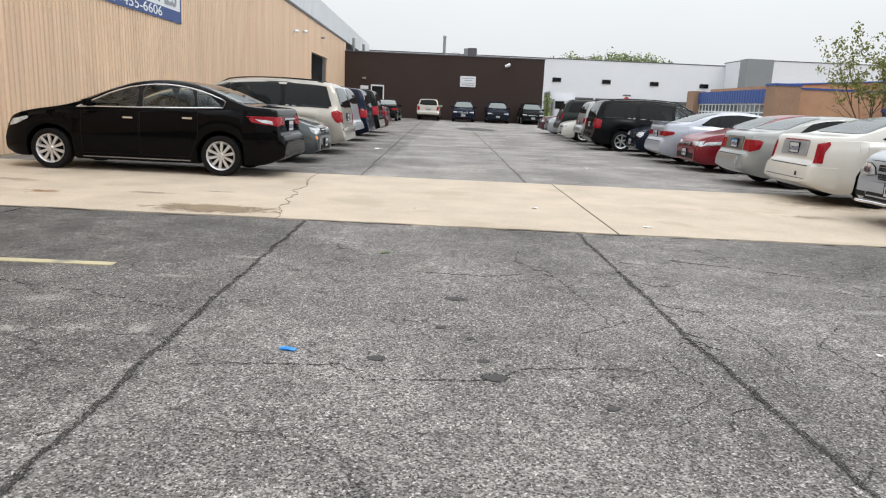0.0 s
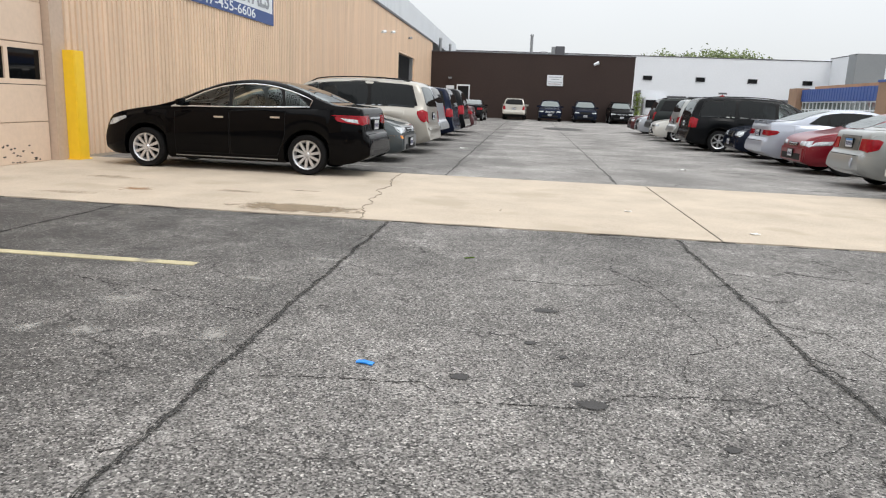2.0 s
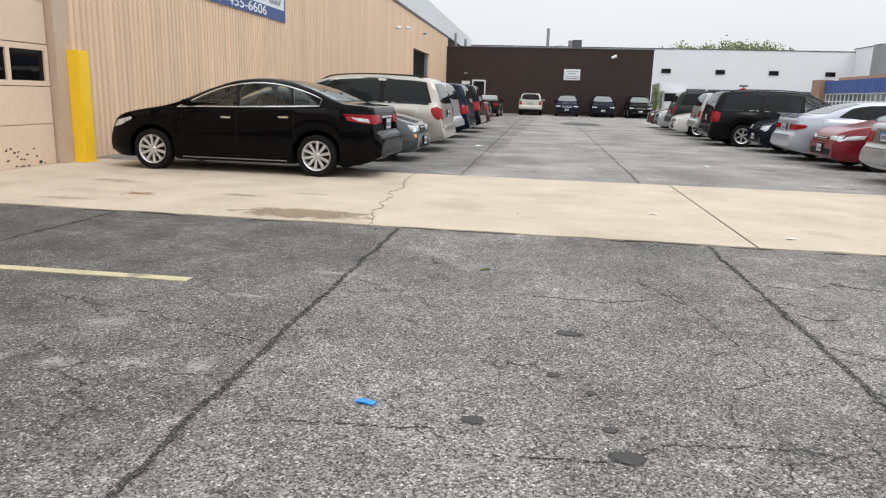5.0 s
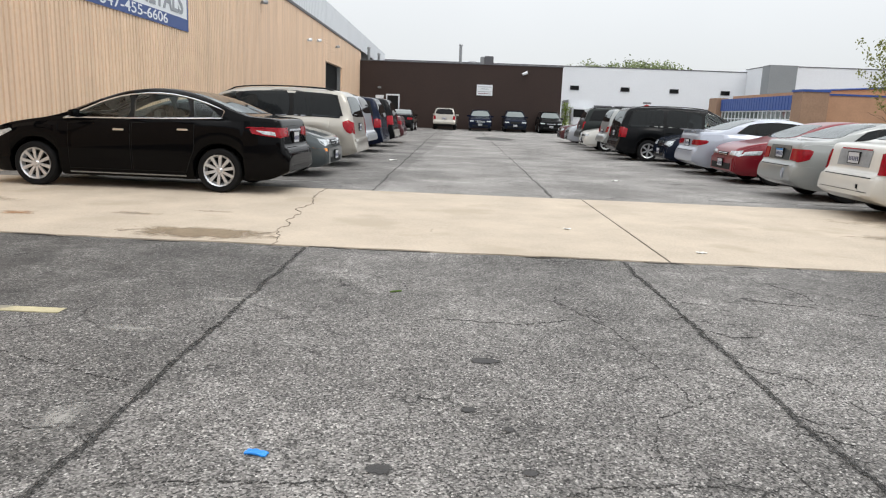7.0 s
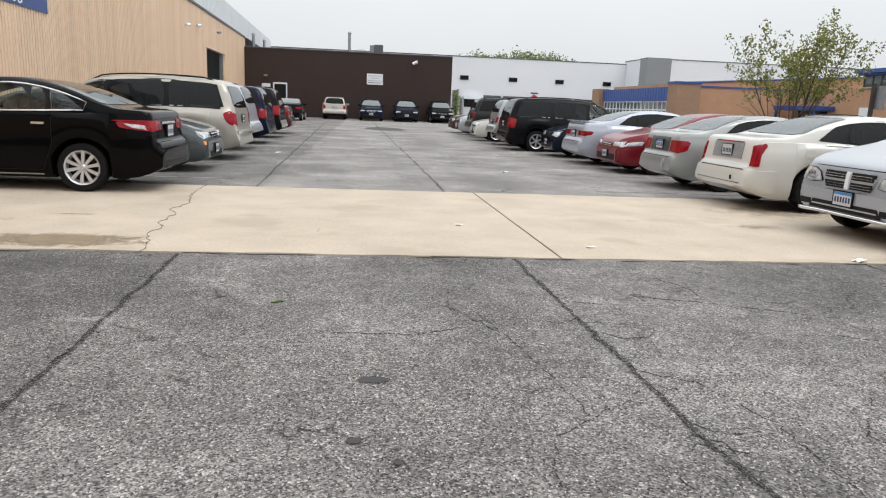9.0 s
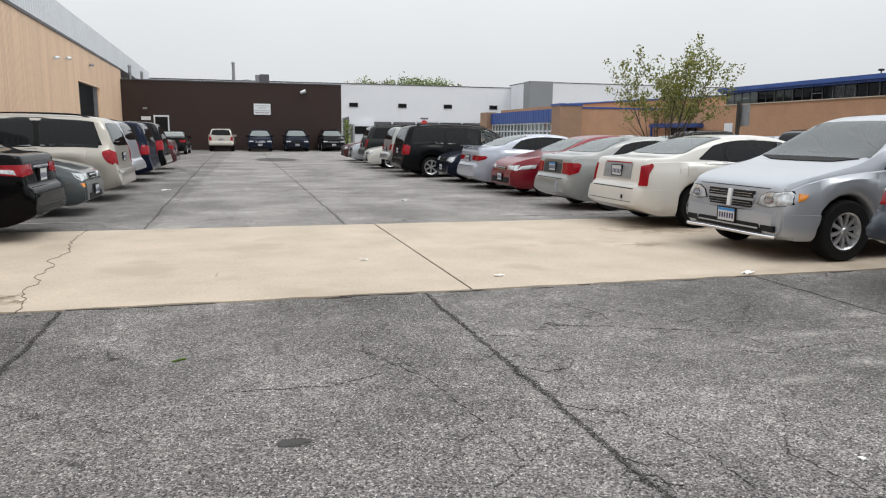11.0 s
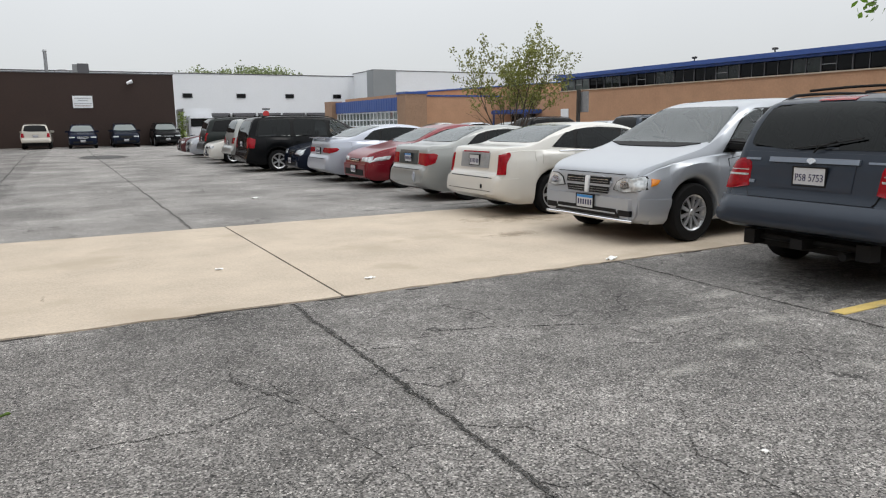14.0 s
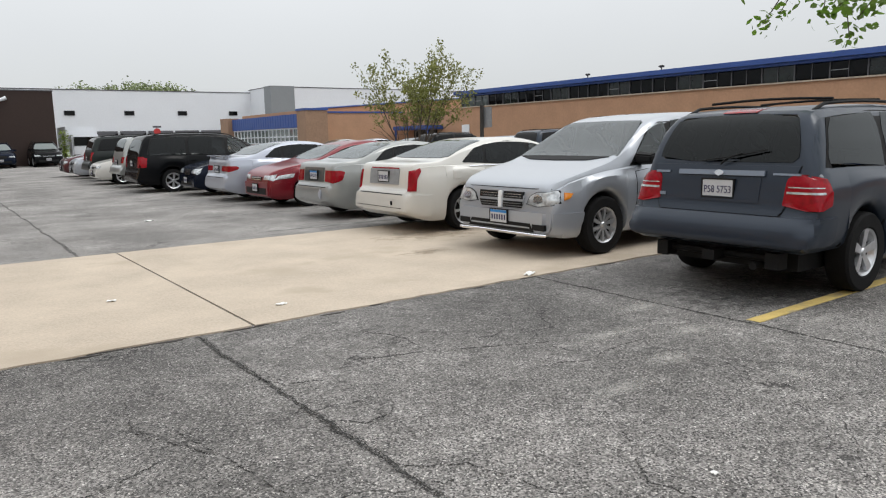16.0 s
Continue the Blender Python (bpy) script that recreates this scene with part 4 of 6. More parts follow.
bay(-8.2, 2.385, -8.2, 2.285)
bay(2.41, 8.9, 2.31, 8.9)
bay(8.92, 15.9, 8.92, 15.9)
ribbon("slab_crack", [(-1.36, 7.13), (-1.52, 7.9), (-1.48, 8.4), (-1.62, 8.68), (-1.58, 9.1), (-1.72, 9.53), (-1.66, 10.3), (-1.8, 11), (-1.78, 11.98)], .006, HAIRLINE, .017, .03, "jagged crack across the concrete", .06, 7)
blot("brown_stain", -2.2, 7.56, 1.0, .38, MUD, .016, 5, .22, label="brown dirt stain on the concrete")
blot("rust_stain", -4.6, 8.3, .35, .16, RUST, .016, 6, .3, label="rusty stain on the concrete")
for i, (x, y, a, b) in enumerate(((-3.4, 8.6, .3, .05), (-2.6, 9.0, .22, .04), (-5.6, 9.3, .4, .08), (-5.2, 7.7, .3, .06), (5.5, 9.2, .4, .09), (.1, 8.3, .02, .06), (6.4, 10.5, .8, .25))):
    blot("slab_stain", x, y, a * 1.3, b * 2.2, FAINT, .015, 120 + i, .4, label="faint brown stain on the concrete")
for i in range(26):
    rnd = random.Random(300 + i)
    x = rnd.uniform(-6, 7)
    blot("edge_grit", x, 7.12 + rnd.uniform(-.03, .03), rnd.uniform(.06, .2), .009, JOINT, .006, 300 + i, .4, label="dark grit along the concrete edge")

# painted parking lines
ribbon("parking_line", [(-7.5, 4.62), (-1.98, 4.76)], .10, LINE_PALE, .006, .001, "faded pale yellow parking line", .1, 3, None, True)
ribbon("parking_line", [(5.5, 4.74), (10.4, 4.8)], .11, LINE_Y, .006, .001, "faded yellow parking line", .1, 4, None, True)
for y in (12.75, 15.7, 18.4, 20.9, 23.5, 26.3, 29.3):
    ribbon("parking_line", [(4.6 - (y - 12) * .03, y), (10.0, y)], .10, LINE_W, .006, .002, "worn white parking line", .3, int(y * 10))
for y in (13.1, 16.1, 18.9, 21.8, 25.2, 29):
    ribbon("parking_line", [(-7.6, y), (-1.6 - (y - 12) * .02, y)], .10, LINE_W, .006, .002, "worn white parking line", .3, int(y * 10) + 1)

# ---- tan metal building on the west side ----
WALL = pose(-7.75, 11.4, 0, 0, 0, 1.98)


def ribbed(s0, s1, z0, z1, pitch, depth, lean=0.0):
    """Trapezoid-ribbed sheet in the wall's frame: x out of the wall, y along it."""
    bm = bmesh.new()
    prof = []
    k = 0
    s = s0
    while s < s1:
        for ds, d in ((0, 0), (.10, 0), (.19, depth), (.81, depth), (.90, 0)):
            if s + ds * pitch < s1:
                prof.append((s + ds * pitch, d))
        s += pitch
    prof.append((s1, 0))
    lo = [bm.verts.new((d, s_, z0)) for s_, d in prof]
    hi = [bm.verts.new((d - lean, s_, z1)) for s_, d in prof]
    for i in range(len(prof) - 1):
        bm.faces.new((lo[i], lo[i + 1], hi[i + 1], hi[i]))
    blo = [bm.verts.new((-.2, s_, z)) for s_, z in ((s0, z0), (s1, z0), (s1, z1), (s0, z1))]
    bm.faces.new(blo)
    bm.faces.new(lo + [blo[1], blo[0]])
    bm.faces.new(hi + [blo[2], blo[3]])
    bm.faces.new((lo[0], hi[0], blo[3], blo[0]))
    bm.faces.new((lo[-1], hi[-1], blo[2], blo[1]))
    return bm


west = structure(part("wall_west", ribbed(.02, 33.9, 0.05, 2.845, .165, .042), TAN), "tan ribbed sheet-metal wall")
west.matrix_basis = WALL
for nm, a in (("upper_sheet", (.02, 33.9, 2.848, 6.2, .165, .040)), ("sheet", (40.7, 50.9, .05, 6.2, .165, .042)), ("lintel_sheet", (33.9, 40.7, 4.25, 6.2, .155, .034))):
    part(nm, ribbed(*a), TAN, west)
for nm, mt, a in (("gutter", COPING, (-.05, .09, -8, 51, 6.2, 6.33)), ("footing", CONCRETE, (-.1, .03, 0, 51, -.05, .06)), ("frame_post", BLACK, (-.2, .04, 33.86, 33.98, 0, 4.25)), ("frame_post", STEEL, (-.2, .04, 39.7, 39.8, 0, 4.2)),
                  ("frame_head", TAN, (-.2, .06, 33.8, 40.8, 4.2, 4.3)), ("roller_door", TAN, (-.2, -.1, 39.85, 40.7, 0, 4.2)), ("end_post", TAN, (-.2, .06, 50.88, 51.0, 0, 6.2)), ("jamb", JAMB, (-.22, .03, -.36, .0, 0, 6.2)), ("door_header", TAN_DOOR, (-.22, .02, -6, -.36, 3.6, 6.2)), ("south_sheet", TAN, (-.22, .0, -40, -4.36, 0, 6.2))):
    block(nm, mt, *a, parent=west)
roofband = structure(part("roof_edge", ribbed(-40, 74, 6.33, 7.85, .45, .03, .05), ROOF_METAL), "pale galvanised ribbed metal roof edge")
roofband.matrix_basis = WALL
hull = structure(block("building_west", BLACK, -14, -4.5, -40, 74, 0, 6.2, m=WALL), "dark inside of the metal building")
roof = structure(block("roof_west", ROOF_METAL, -14, -.22, -40, 74, 6.33, 7.7, m=WALL), "metal roof")
# sectional door
garage = structure(new("door_1"), "cream sectional overhead door with a row of windows")
garage.matrix_basis = WALL
for i, (z0, z1) in enumerate(((.012, .668), (.674, 1.268), (1.274, 1.934), (1.94, 2.6), (2.606, 3.3))):
    if i == 2:
        for d in ((-4.34, -.38, 1.28, 1.36), (-4.34, -.38, 1.84, 1.93)):
            block("door_panel", TAN_DOOR, -.16, -.10, *d, parent=garage)
        for k in range(5):
            y = -.38 - k * .86
            block("mullion", TAN_DOOR, -.16, -.10, y - .09, y, 1.36, 1.84, parent=garage)
            if k < 4:
                block("door_window", GLASS, -.15, -.13, y - .86, y - .09, 1.36, 1.84, parent=garage)
    else:
        block("door_panel", TAN_DOOR, -.16, -.10, -4.34, -.38, z0, z1, parent=garage, bevel=.008)
block("bottom_seal", BLACK, -.15, -.11, -4.34, -.38, -.0, .012, parent=garage)
rnd = random.Random(31)
for i in range(22):
    y, z = (-1.25 + rnd.gauss(0, .22), abs(rnd.gauss(.10, .14)) + .03) if i < 16 else (rnd.uniform(-1.2, -.42), rnd.uniform(.02, .10))
    bm = bmesh.new()
    ring = [bm.verts.new((-.0975, y + rnd.uniform(.012, .05) * math.cos(k / 7 * 6.283), z + rnd.uniform(.005, .02) * math.sin(k / 7 * 6.283))) for k in range(7)]
    back_ = [bm.verts.new((-.102, v.co.y, v.co.z)) for v in ring]
    bm.faces.new(ring)
    for k in range(7):
        bm.faces.new((ring[k], back_[k], back_[(k + 1) % 7], ring[(k + 1) % 7]))
    part("paint_chip", bm, CHIP, garage)
# guard post
guard = tagged(new("guard_post"), "yellow painted steel channel guard at the door jamb", "bollard")
block("web", YELLOW, -.10, .10, -.14, -.10, .015, 1.87, parent=guard, bevel=.006)
block("flange", YELLOW, -.10, -.06, -.10, .16, .015, 1.87, parent=guard, bevel=.006)
block("flange", YELLOW, .06, .10, -.10, .16, .015, 1.87, parent=guard, bevel=.006)
block("base_plate", YELLOW, -.13, .13, -.17, .19, 0, .015, parent=guard)
guard.matrix_basis = WALL @ pose(.13, .05, 0.012, 0, 0, 0)

# banner
banner = tagged(new("banner_sign"), "blue and white company banner with a phone number", "sign")
block("panel", SIGN_WHITE, .03, .06, 1.2, 10.45, 3.36, 5.0, parent=banner)
block("lower_band", SIGN_BLUE, .058, .066, 1.2, 10.45, 3.36, 3.70, parent=banner)
block("edge_strip", SIGN_BLUE, .058, .068, 10.38, 10.46, 3.36, 5.0, parent=banner)
sign_number = lettering("phone_number", "847-455-6606", SIGN_WHITE, banner, pose(.07, 7.0, 3.535, 90, 0, 90) @ Matrix.Diagonal((1.9, 1, 1, 1)), .36, .003)
sign_word = lettering("word", "METALS", SIGN_TEXT, banner, pose(.07, 8.55, 4.05, 90, 0, 90) @ Matrix.Diagonal((1.12, 1, 1, 1)), .78, .003)
sign_number.data.offset = .002
sign_word.data.offset = .018
banner.matrix_basis = WALL
# wall cameras and lamp
for nm, lab, s, z in (("security_camera", "small white security camera on the tan wall", 28.0, 4.85), ("security_camera", "small white security camera on the tan wall", 30.8, 5.1), ("wall_lamp", "dark wall lamp on the tan wall", 37.5, 5.35), ("wall_lamp", "dark wall lamp on the tan wall", 18.7, 5.4)):
    c = tagged(new(nm), lab, "camera" if "cam" in nm else "lamp")
    mt = SIGN_WHITE if "cam" in nm else STEEL
    bm = bmesh.new()
    bar(bm, (.02, 0, 0), (.18, 0, .02), .025)
    part("bracket", bm, mt, c)
    bm = bmesh.new()
    bar(bm, (.14, -.18, .02), (.24, .14, .06), .07, 12, .085)
    part("housing", bm, mt, c, smooth=40)
    c.matrix_basis = WALL @ pose(0, s, z)

# ---- brown wall at the far end ----
north = structure(block("wall_north", BROWN, -9.6, 7.8, 62, 74, 0, 5.45), "dark brown painted brick wall")
block("coping", COPING, -9.65, 7.85, 61.95, 62.3, 5.45, 5.52, parent=north)
d1 = structure(new("door_2"), "dark steel door in a white frame")
block("leaf", BLACK, -7.05, -6.1, 61.93, 61.99, 0, 2.62, parent=d1)
for d in ((-7.15, -7.05, 0, 2.75), (-6.1, -6.0, 0, 2.75), (-7.05, -6.1, 2.62, 2.75)):
    block("frame", SIGN_WHITE, d[0], d[1], 61.9, 61.99, d[2], d[3], parent=d1)
b1 = tagged(new("notice_box"), "small white notice on the brown wall", "sign")
block("board", SIGN_WHITE, -8.07, -7.38, 61.94, 61.995, 2.35, 2.63, parent=b1)
s1 = tagged(new("parking_sign"), "white notice board with lines of lettering on the brown wall", "sign")
block("board", SIGN_WHITE, .59, 1.94, 61.93, 61.995, 2.9, 3.8, parent=s1, bevel=.01)
for i, (a, b, z) in enumerate(((.72, 1.82, 3.62), (.95, 1.6, 3.45), (.68, 1.85, 3.22), (.72, 1.8, 3.06))):
    block("text_bar", SIGN_TEXT if i != 3 else PLATE_RED, a, b, 61.922, 61.93, z - .022, z + .022, parent=s1)
c = tagged(new("security_camera"), "white security camera on the brown wall", "camera")
bm = bmesh.new()
bar(bm, (0, 0, 0), (0, -.25, .02), .03)
part("bracket", bm, SIGN_WHITE, c)
bm = bmesh.new()
bar(bm, (-.2, -.3, -.08), (.22, -.34, .1), .11, 12, .15)
part("housing", bm, SIGN_WHITE, c, smooth=40)
c.matrix_basis = pose(4.6, 62, 4.82)
c = tagged(new("wall_lamp"), "small dark lamp over the door", "lamp")
block("housing", STEEL, -7.9, -7.6, 61.8, 61.99, 3.2, 3.35, parent=c, bevel=.02)
# roof plant
for x, y, h, rad, lab in ((-1.0, 66, 1.9, .13, "tall pale vent pipe on the roof"), (-8.95, 63.5, 1.15, .12, "rusty vent pipe on the roof"), (-8.2, 64.5, .75, .11, "short vent pipe on the roof")):
    p = tagged(new("vent_pipe"), lab, "pipe")
    bm = bmesh.new()
    bar(bm, (0, 0, 0), (0, 0, h), rad, 14)
    part("pipe", bm, STEEL, p, smooth=40)
    bm = bmesh.new()
    bar(bm, (0, 0, h - .02), (0, 0, h + .12), rad * 1.45, 14, rad * .9)
    part("cap", bm, STEEL, p, smooth=40)
    p.matrix_basis = pose(x, y, 5.45)
ac = tagged(new("roof_unit"), "dark rooftop air-handling unit", "air conditioner")
block("cabinet", COPING, 1.15, 1.95, 64.2, 65.2, 5.45, 6.35, parent=ac, bevel=.03)
block("hood", STEEL, .8, 1.15, 64.3, 65.1, 5.6, 6.3, parent=ac, bevel=.03)
bm = bmesh.new()
tube(bm, [(.1 - .7 * math.cos(k / 12 * math.pi), 64.7, 5.45 + .45 * math.sin(k / 12 * math.pi)) for k in range(13)], .02, 6)
part("conduit", bm, STEEL, ac)

# ---- white warehouse ----
wh = structure(block("wall_white", WHITE, -16, 31.6, 85, 110, 0, 7.15), "long white painted warehouse wall")
block("coping", COPING, -16, 31.6, 84.96, 85.4, 7.15, 7.25, parent=wh)
block("return_wall", WHITE, 31.6, 60, 78.6, 110, 0, 7.48, parent=wh)
block("coping", COPING, 31.55, 60, 78.56, 79, 7.48, 7.57, parent=wh)
block("coping", COPING, 31.56, 31.9, 79, 85.4, 7.48, 7.57, parent=wh)
block("grey_panel", GREYWALL, 31.55, 34.4, 78.5, 80.5, 0, 7.62, parent=wh)
for i, x in enumerate((12.0, 17.85, 23.5, 29.35)):
    w = structure(new("window_%d" % (i + 1)), "small dark louvred window in the white wall")
    block("frame", COPING, x - .52, x + .52, 84.93, 84.99, 4.53, 5.03, parent=w)
    block("pane", GLASS, x - .46, x + .46, 84.91, 84.93, 4.58, 4.98, parent=w)
for i in range(7):
    x = 11.2 + i * 2.9
    w = structure(new("door_%d" % (i + 3)), "dark loading dock door in the white wall")
    block("leaf", GREYWALL, x, x + 2.1, 84.93, 84.99, 1.1, 2.5, parent=w)
    block("dock_pad", BLACK, x - .25, x, 84.7, 84.99, .9, 2.6, parent=w)
    block("dock_pad", BLACK, x + 2.1, x + 2.35, 84.7, 84.99, .9, 2.6, parent=w)
    block("dock_head", COPING, x - .25, x + 2.35, 84.7, 84.99, 2.5, 2.85, parent=w)
sg = tagged(new("stop_sign"), "red octagonal sign with a small plate above", "sign")
bm = bmesh.new()
bar(bm, (0, 0, 0), (0, 0, 2.9), .04)
part("post", bm, STEEL, sg)
bm = bmesh.new()
bar(bm, (0, -.05, 2.45), (0, -.09, 2.45), .30, 8)
part("octagon", bm, REDSIGN, sg)
block("plate", COPING, -.35, .35, -.09, -.05, 2.8, 2.95, parent=sg)
sg.matrix_basis = pose(16.0, 66, 0)

# ---- orange brick building with blue fascia ----
ob_ = structure(block("wall_east", ORANGE, 30, 70, -60, 41, 0, 3.42), "long orange brick wall under a strip of windows")
block("north_section", ORANGE, 30.4, 70, 41, 49, 0, 3.45, parent=ob_)
block("low_front", ORANGE, 23.4, 30.4, 49, 66, 0, 3.4, parent=ob_)
block("blue_trim", BLUE, 23.4, 30.4, 48.95, 49.2, 3.4, 3.52, parent=ob_)
bm = bmesh.new()
v = [bm.verts.new(p) for p in ((23.6, 53, 3.4), (40, 53, 3.4), (40, 53, 4.9), (23.6, 53, 3.75), (23.6, 66, 3.4), (40, 66, 3.4), (40, 66, 4.9), (23.6, 66, 3.75))]
for f in ((0, 1, 2, 3), (7, 6, 5, 4), (3, 2, 6, 7), (0, 3, 7, 4), (1, 5, 6, 2)):
    bm.faces.new([v[i] for i in f])
part("upper_brick", bm, ORANGE, ob_)
bm = bmesh.new()
bar(bm, (23.5, 52.95, 3.80), (40, 52.95, 4.95), .07, 6)
part("blue_trim", bm, BLUE, ob_)
block("pier", PIER, 21.7, 23.4, 48.1, 49.6, 0, 3.55, parent=ob_)
block("pier_cap", BLUE, 21.65, 23.45, 48.05, 49.65, 3.55, 3.7, parent=ob_)
block("pier", PIER, 21.6, 22.6, 64.2, 66.2, 0, 3.5, parent=ob_)
block("back_wall", ORANGE, 22.4, 23.4, 49.6, 64.2, 0, 1.3, parent=ob_)
block("blind", GREYWALL, 22.6, 23.4, 49.6, 64.2, 1.3, 2.4, parent=ob_)
fas = part("fascia", ribbed(0, 14.6, 2.4, 3.38, .5, .03), BLUE, ob_)
fas.matrix_basis = pose(22.0, 64.2, 0, 0, 0, 180)
for i in range(19):
    y = 49.7 + i * .8
    block("mullion", SIGN_WHITE, 22.1, 22.22, y - .045, y + .045, 1.25, 2.4, parent=ob_)
    if i < 18:
        block("pane", GLASS_FRONT, 22.16, 22.18, y + .045, y + .755, 1.3, 2.36, parent=ob_)
for z in (1.25, 1.75, 2.34):
    block("rail", SIGN_WHITE, 22.08, 22.24, 49.6, 64.2, z - .04, z + .04, parent=ob_)
# window strip and blue eaves of the long wall
block("ledge", CONCRETE, 29.9, 30.3, -60, 41, 3.42, 3.48, parent=ob_)
block("strip_backing", BLACK, 30.25, 69, -59.8, 40.9, 3.48, 4.16, parent=ob_)
block("eaves_lower", BLUE, 29.75, 70, -60, 41.1, 4.16, 4.27, parent=ob_)
block("eaves_upper", BLUE, 29.55, 70, -60, 41.2, 4.275, 4.50, parent=ob_)
for i in range(38):
    y = 41 - i * 1.45
    block("mullion", COPING, 30.08, 30.2, y - .05, y, 3.48, 4.16, parent=ob_)
    block("mullion", COPING, 30.10, 30.2, y - .76, y - .73, 3.48, 4.16, parent=ob_)
    block("pane", GLASS_FRONT if i in (0, 1) else GLASS if i % 3 else GLASS_GREEN, 30.14, 30.16, y - 1.45, y - .05, 3.48, 4.16, parent=ob_)
    if i % 4 == 1:
        block("glazing_bar", STEEL, 30.1, 30.17, y - .73, y - .05, 3.80, 3.83, parent=ob_)
for y in (24.6, 29.5):
    l_ = tagged(new("roof_lamp"), "small dark floodlight on the roof edge", "lamp")
    bm = bmesh.new()
    bar(bm, (30.2, y, 4.48), (30.2, y, 4.75), .03)
    part("post", bm, WOODPOST, l_)
    block("head", WOODPOST, 30.1, 30.3, y - .13, y + .13, 4.68, 4.78, parent=l_, bevel=.03)
aw = tagged(new("entrance_canopy"), "dark blue canopy over an entrance in the brick wall", "canopy")
block("roof", BLUE, 28.9, 30.4, 43.6, 48.2, 2.05, 2.35, parent=aw, bevel=.05)
block("post", BLUE, 29.0, 29.12, 43.7, 43.82, 0, 2.06, parent=aw)
block("post", BLUE, 29.0, 29.12, 47.98, 48.1, 0, 2.06, parent=aw)
block("doorway", BLACK, 30.3, 30.395, 44.4, 47.4, 0, 2.04, parent=aw)
nt_ = tagged(new("notice"), "white notice on the brick wall", "sign")
block("board", SIGN_WHITE, 29.93, 29.995, 40.0, 40.8, 1.65, 2.3, parent=nt_)

# post with a box behind the parked cars
po = tagged(new("sign_post"), "dark wooden post with a grey sign plate", "post")
block("post", WOODPOST, 13.36, 13.45, 17.90, 17.99, 0, 2.36, parent=po, bevel=.01)
block("plate", STEEL, 13.46, 13.49, 17.58, 17.97, 1.72, 2.30, parent=po, bevel=.01)

# ---- the parked cars ----
P_BLACK = paint("black_paint", (.0018, .0018, .0022), .0, .05, .0, .10)
P_SLATE = paint("slate_blue_paint", (.021, .0305, .047), .2, .30, .25, .3)
P_SILVER = paint("silver_paint", (.37, .395, .435), .35, .34)
P_TRIM = paint("blue_grey_trim_paint", (.20, .235, .29), .5, .3)
P_SILVER2 = paint("blue_silver_paint", (.41, .44, .51), .35, .34)
P_GREYGREEN = paint("grey_silver_paint", (.30, .312, .305), .35, .34)
P_WHITE = paint("cream_white_paint", (.59, .58, .545), .0, .3)
P_RED = paint("dark_red_paint", (.17, .006, .014), .15, .28, .45, .3)
P_NAVY = paint("navy_paint", (.008, .012, .024), .2, .18, .0, .14)
P_BLUE = paint("blue_paint", (.006, .010, .026), .15, .18, .0, .14)
P_DARK = paint("near_black_paint", (.006, .0065, .0075), .1, .18, .0, .12)
P_GOLD = paint("champagne_paint", (.41, .385, .34), .4, .34)
P_TEAL = paint("grey_teal_paint", (.055, .068, .073), .35, .34)
P_GREEN = paint("dark_green_paint", (.014, .018, .017), .2, .3, .18, .14)
P_MAROON = paint("maroon_paint", (.07, .012, .016), .3, .32)
GROUP_E, GROUP_W, GROUP_N = "cars parked along the east side", "cars parked along the west side", "cars parked against the brown wall"


def wiper(it, pts, rad=.009):
    bm = bmesh.new()
    tube(bm, pts, rad, 6)
    part("wiper", bm, BLACK, it[0])


def drop_x(it, side, y, z):
    k = 1 if side == "F" else -1
    h = it[1].ray_cast(Vector((5 * k, y, z)), Vector((-k, 0, 0)))[0]
    return h.x + k * .02 if h is not None else 0


# slate sport utility, tail to the lane
it = car("suv", P_SLATE, pose(6.11 + 2.345, 5.57, 0, 0, 0, 0), L=4.69, W=1.84, H=1.71, r=.365, spokes=5, fat=.036, rim=.60, rails=True, group=GROUP_E, label="slate-blue sport utility vehicle with roof rails, tail outward", mirror=P_SLATE)
L = 4.69
corners("tail_lamp", it, chaikin([(18, .815), (40, .80), (70, .80), (80, .84), (78, 1.0), (70, 1.09), (40, 1.10), (24, 1.09), (18, .815)], 1)[:-1], TAIL, .018)
corners("reversing_lamp", it, [(24, .935), (66, .935), (66, .953), (24, .953)], LAMP, .023, rows=3)
corners("lamp_rib", it, [(26, .985), (66, .985), (66, .993), (26, .993)], LAMP, .022, rows=3)
for nm, g, of, mt in (("tailgate_gap", 0, .005, BLACK), ("tailgate", .009, .010, P_SLATE)):
    one(nm, it, "B", [(-.60 + g, .735 + g), (.60 - g, .735 + g), (.64 - g, .80), (.73 - g, 1.165), (-.73 + g, 1.165), (-.64 + g, .80)], mt, of, rows=10)
one("tailgate_garnish", it, "B", rect(-.43, .43, 1.075, 1.12), P_TRIM, .035, "silver-blue grab strip")
one("badge", it, "B", chaikin([(.0, 1.065), (.06, 1.098), (0, 1.131), (-.06, 1.098), (.0, 1.065)], 2)[:-1], CHROME, .045, "oval chrome badge")
one("nameplate", it, "B", rect(-.74, -.50, 1.085, 1.103), P_TRIM, .02)
one("nameplate", it, "B", rect(.54, .70, 1.085, 1.105), P_TRIM, .02)
one("nameplate", it, "B", rect(.56, .62, .87, .90), P_TRIM, .02)
one("plate_recess", it, "B", rect(-.40, .40, .84, 1.06), P_SLATE, .016)
plate(it, "B", .955, None, "P58 5753")
one("bumper", it, "B", rect(-.53, .53, .505, .74), P_SLATE, .040, "slate rear bumper", rows=10, cols=12)
corners("bumper_corner", it, rect(0, 88, .505, .74), P_SLATE, .040, rows=10)
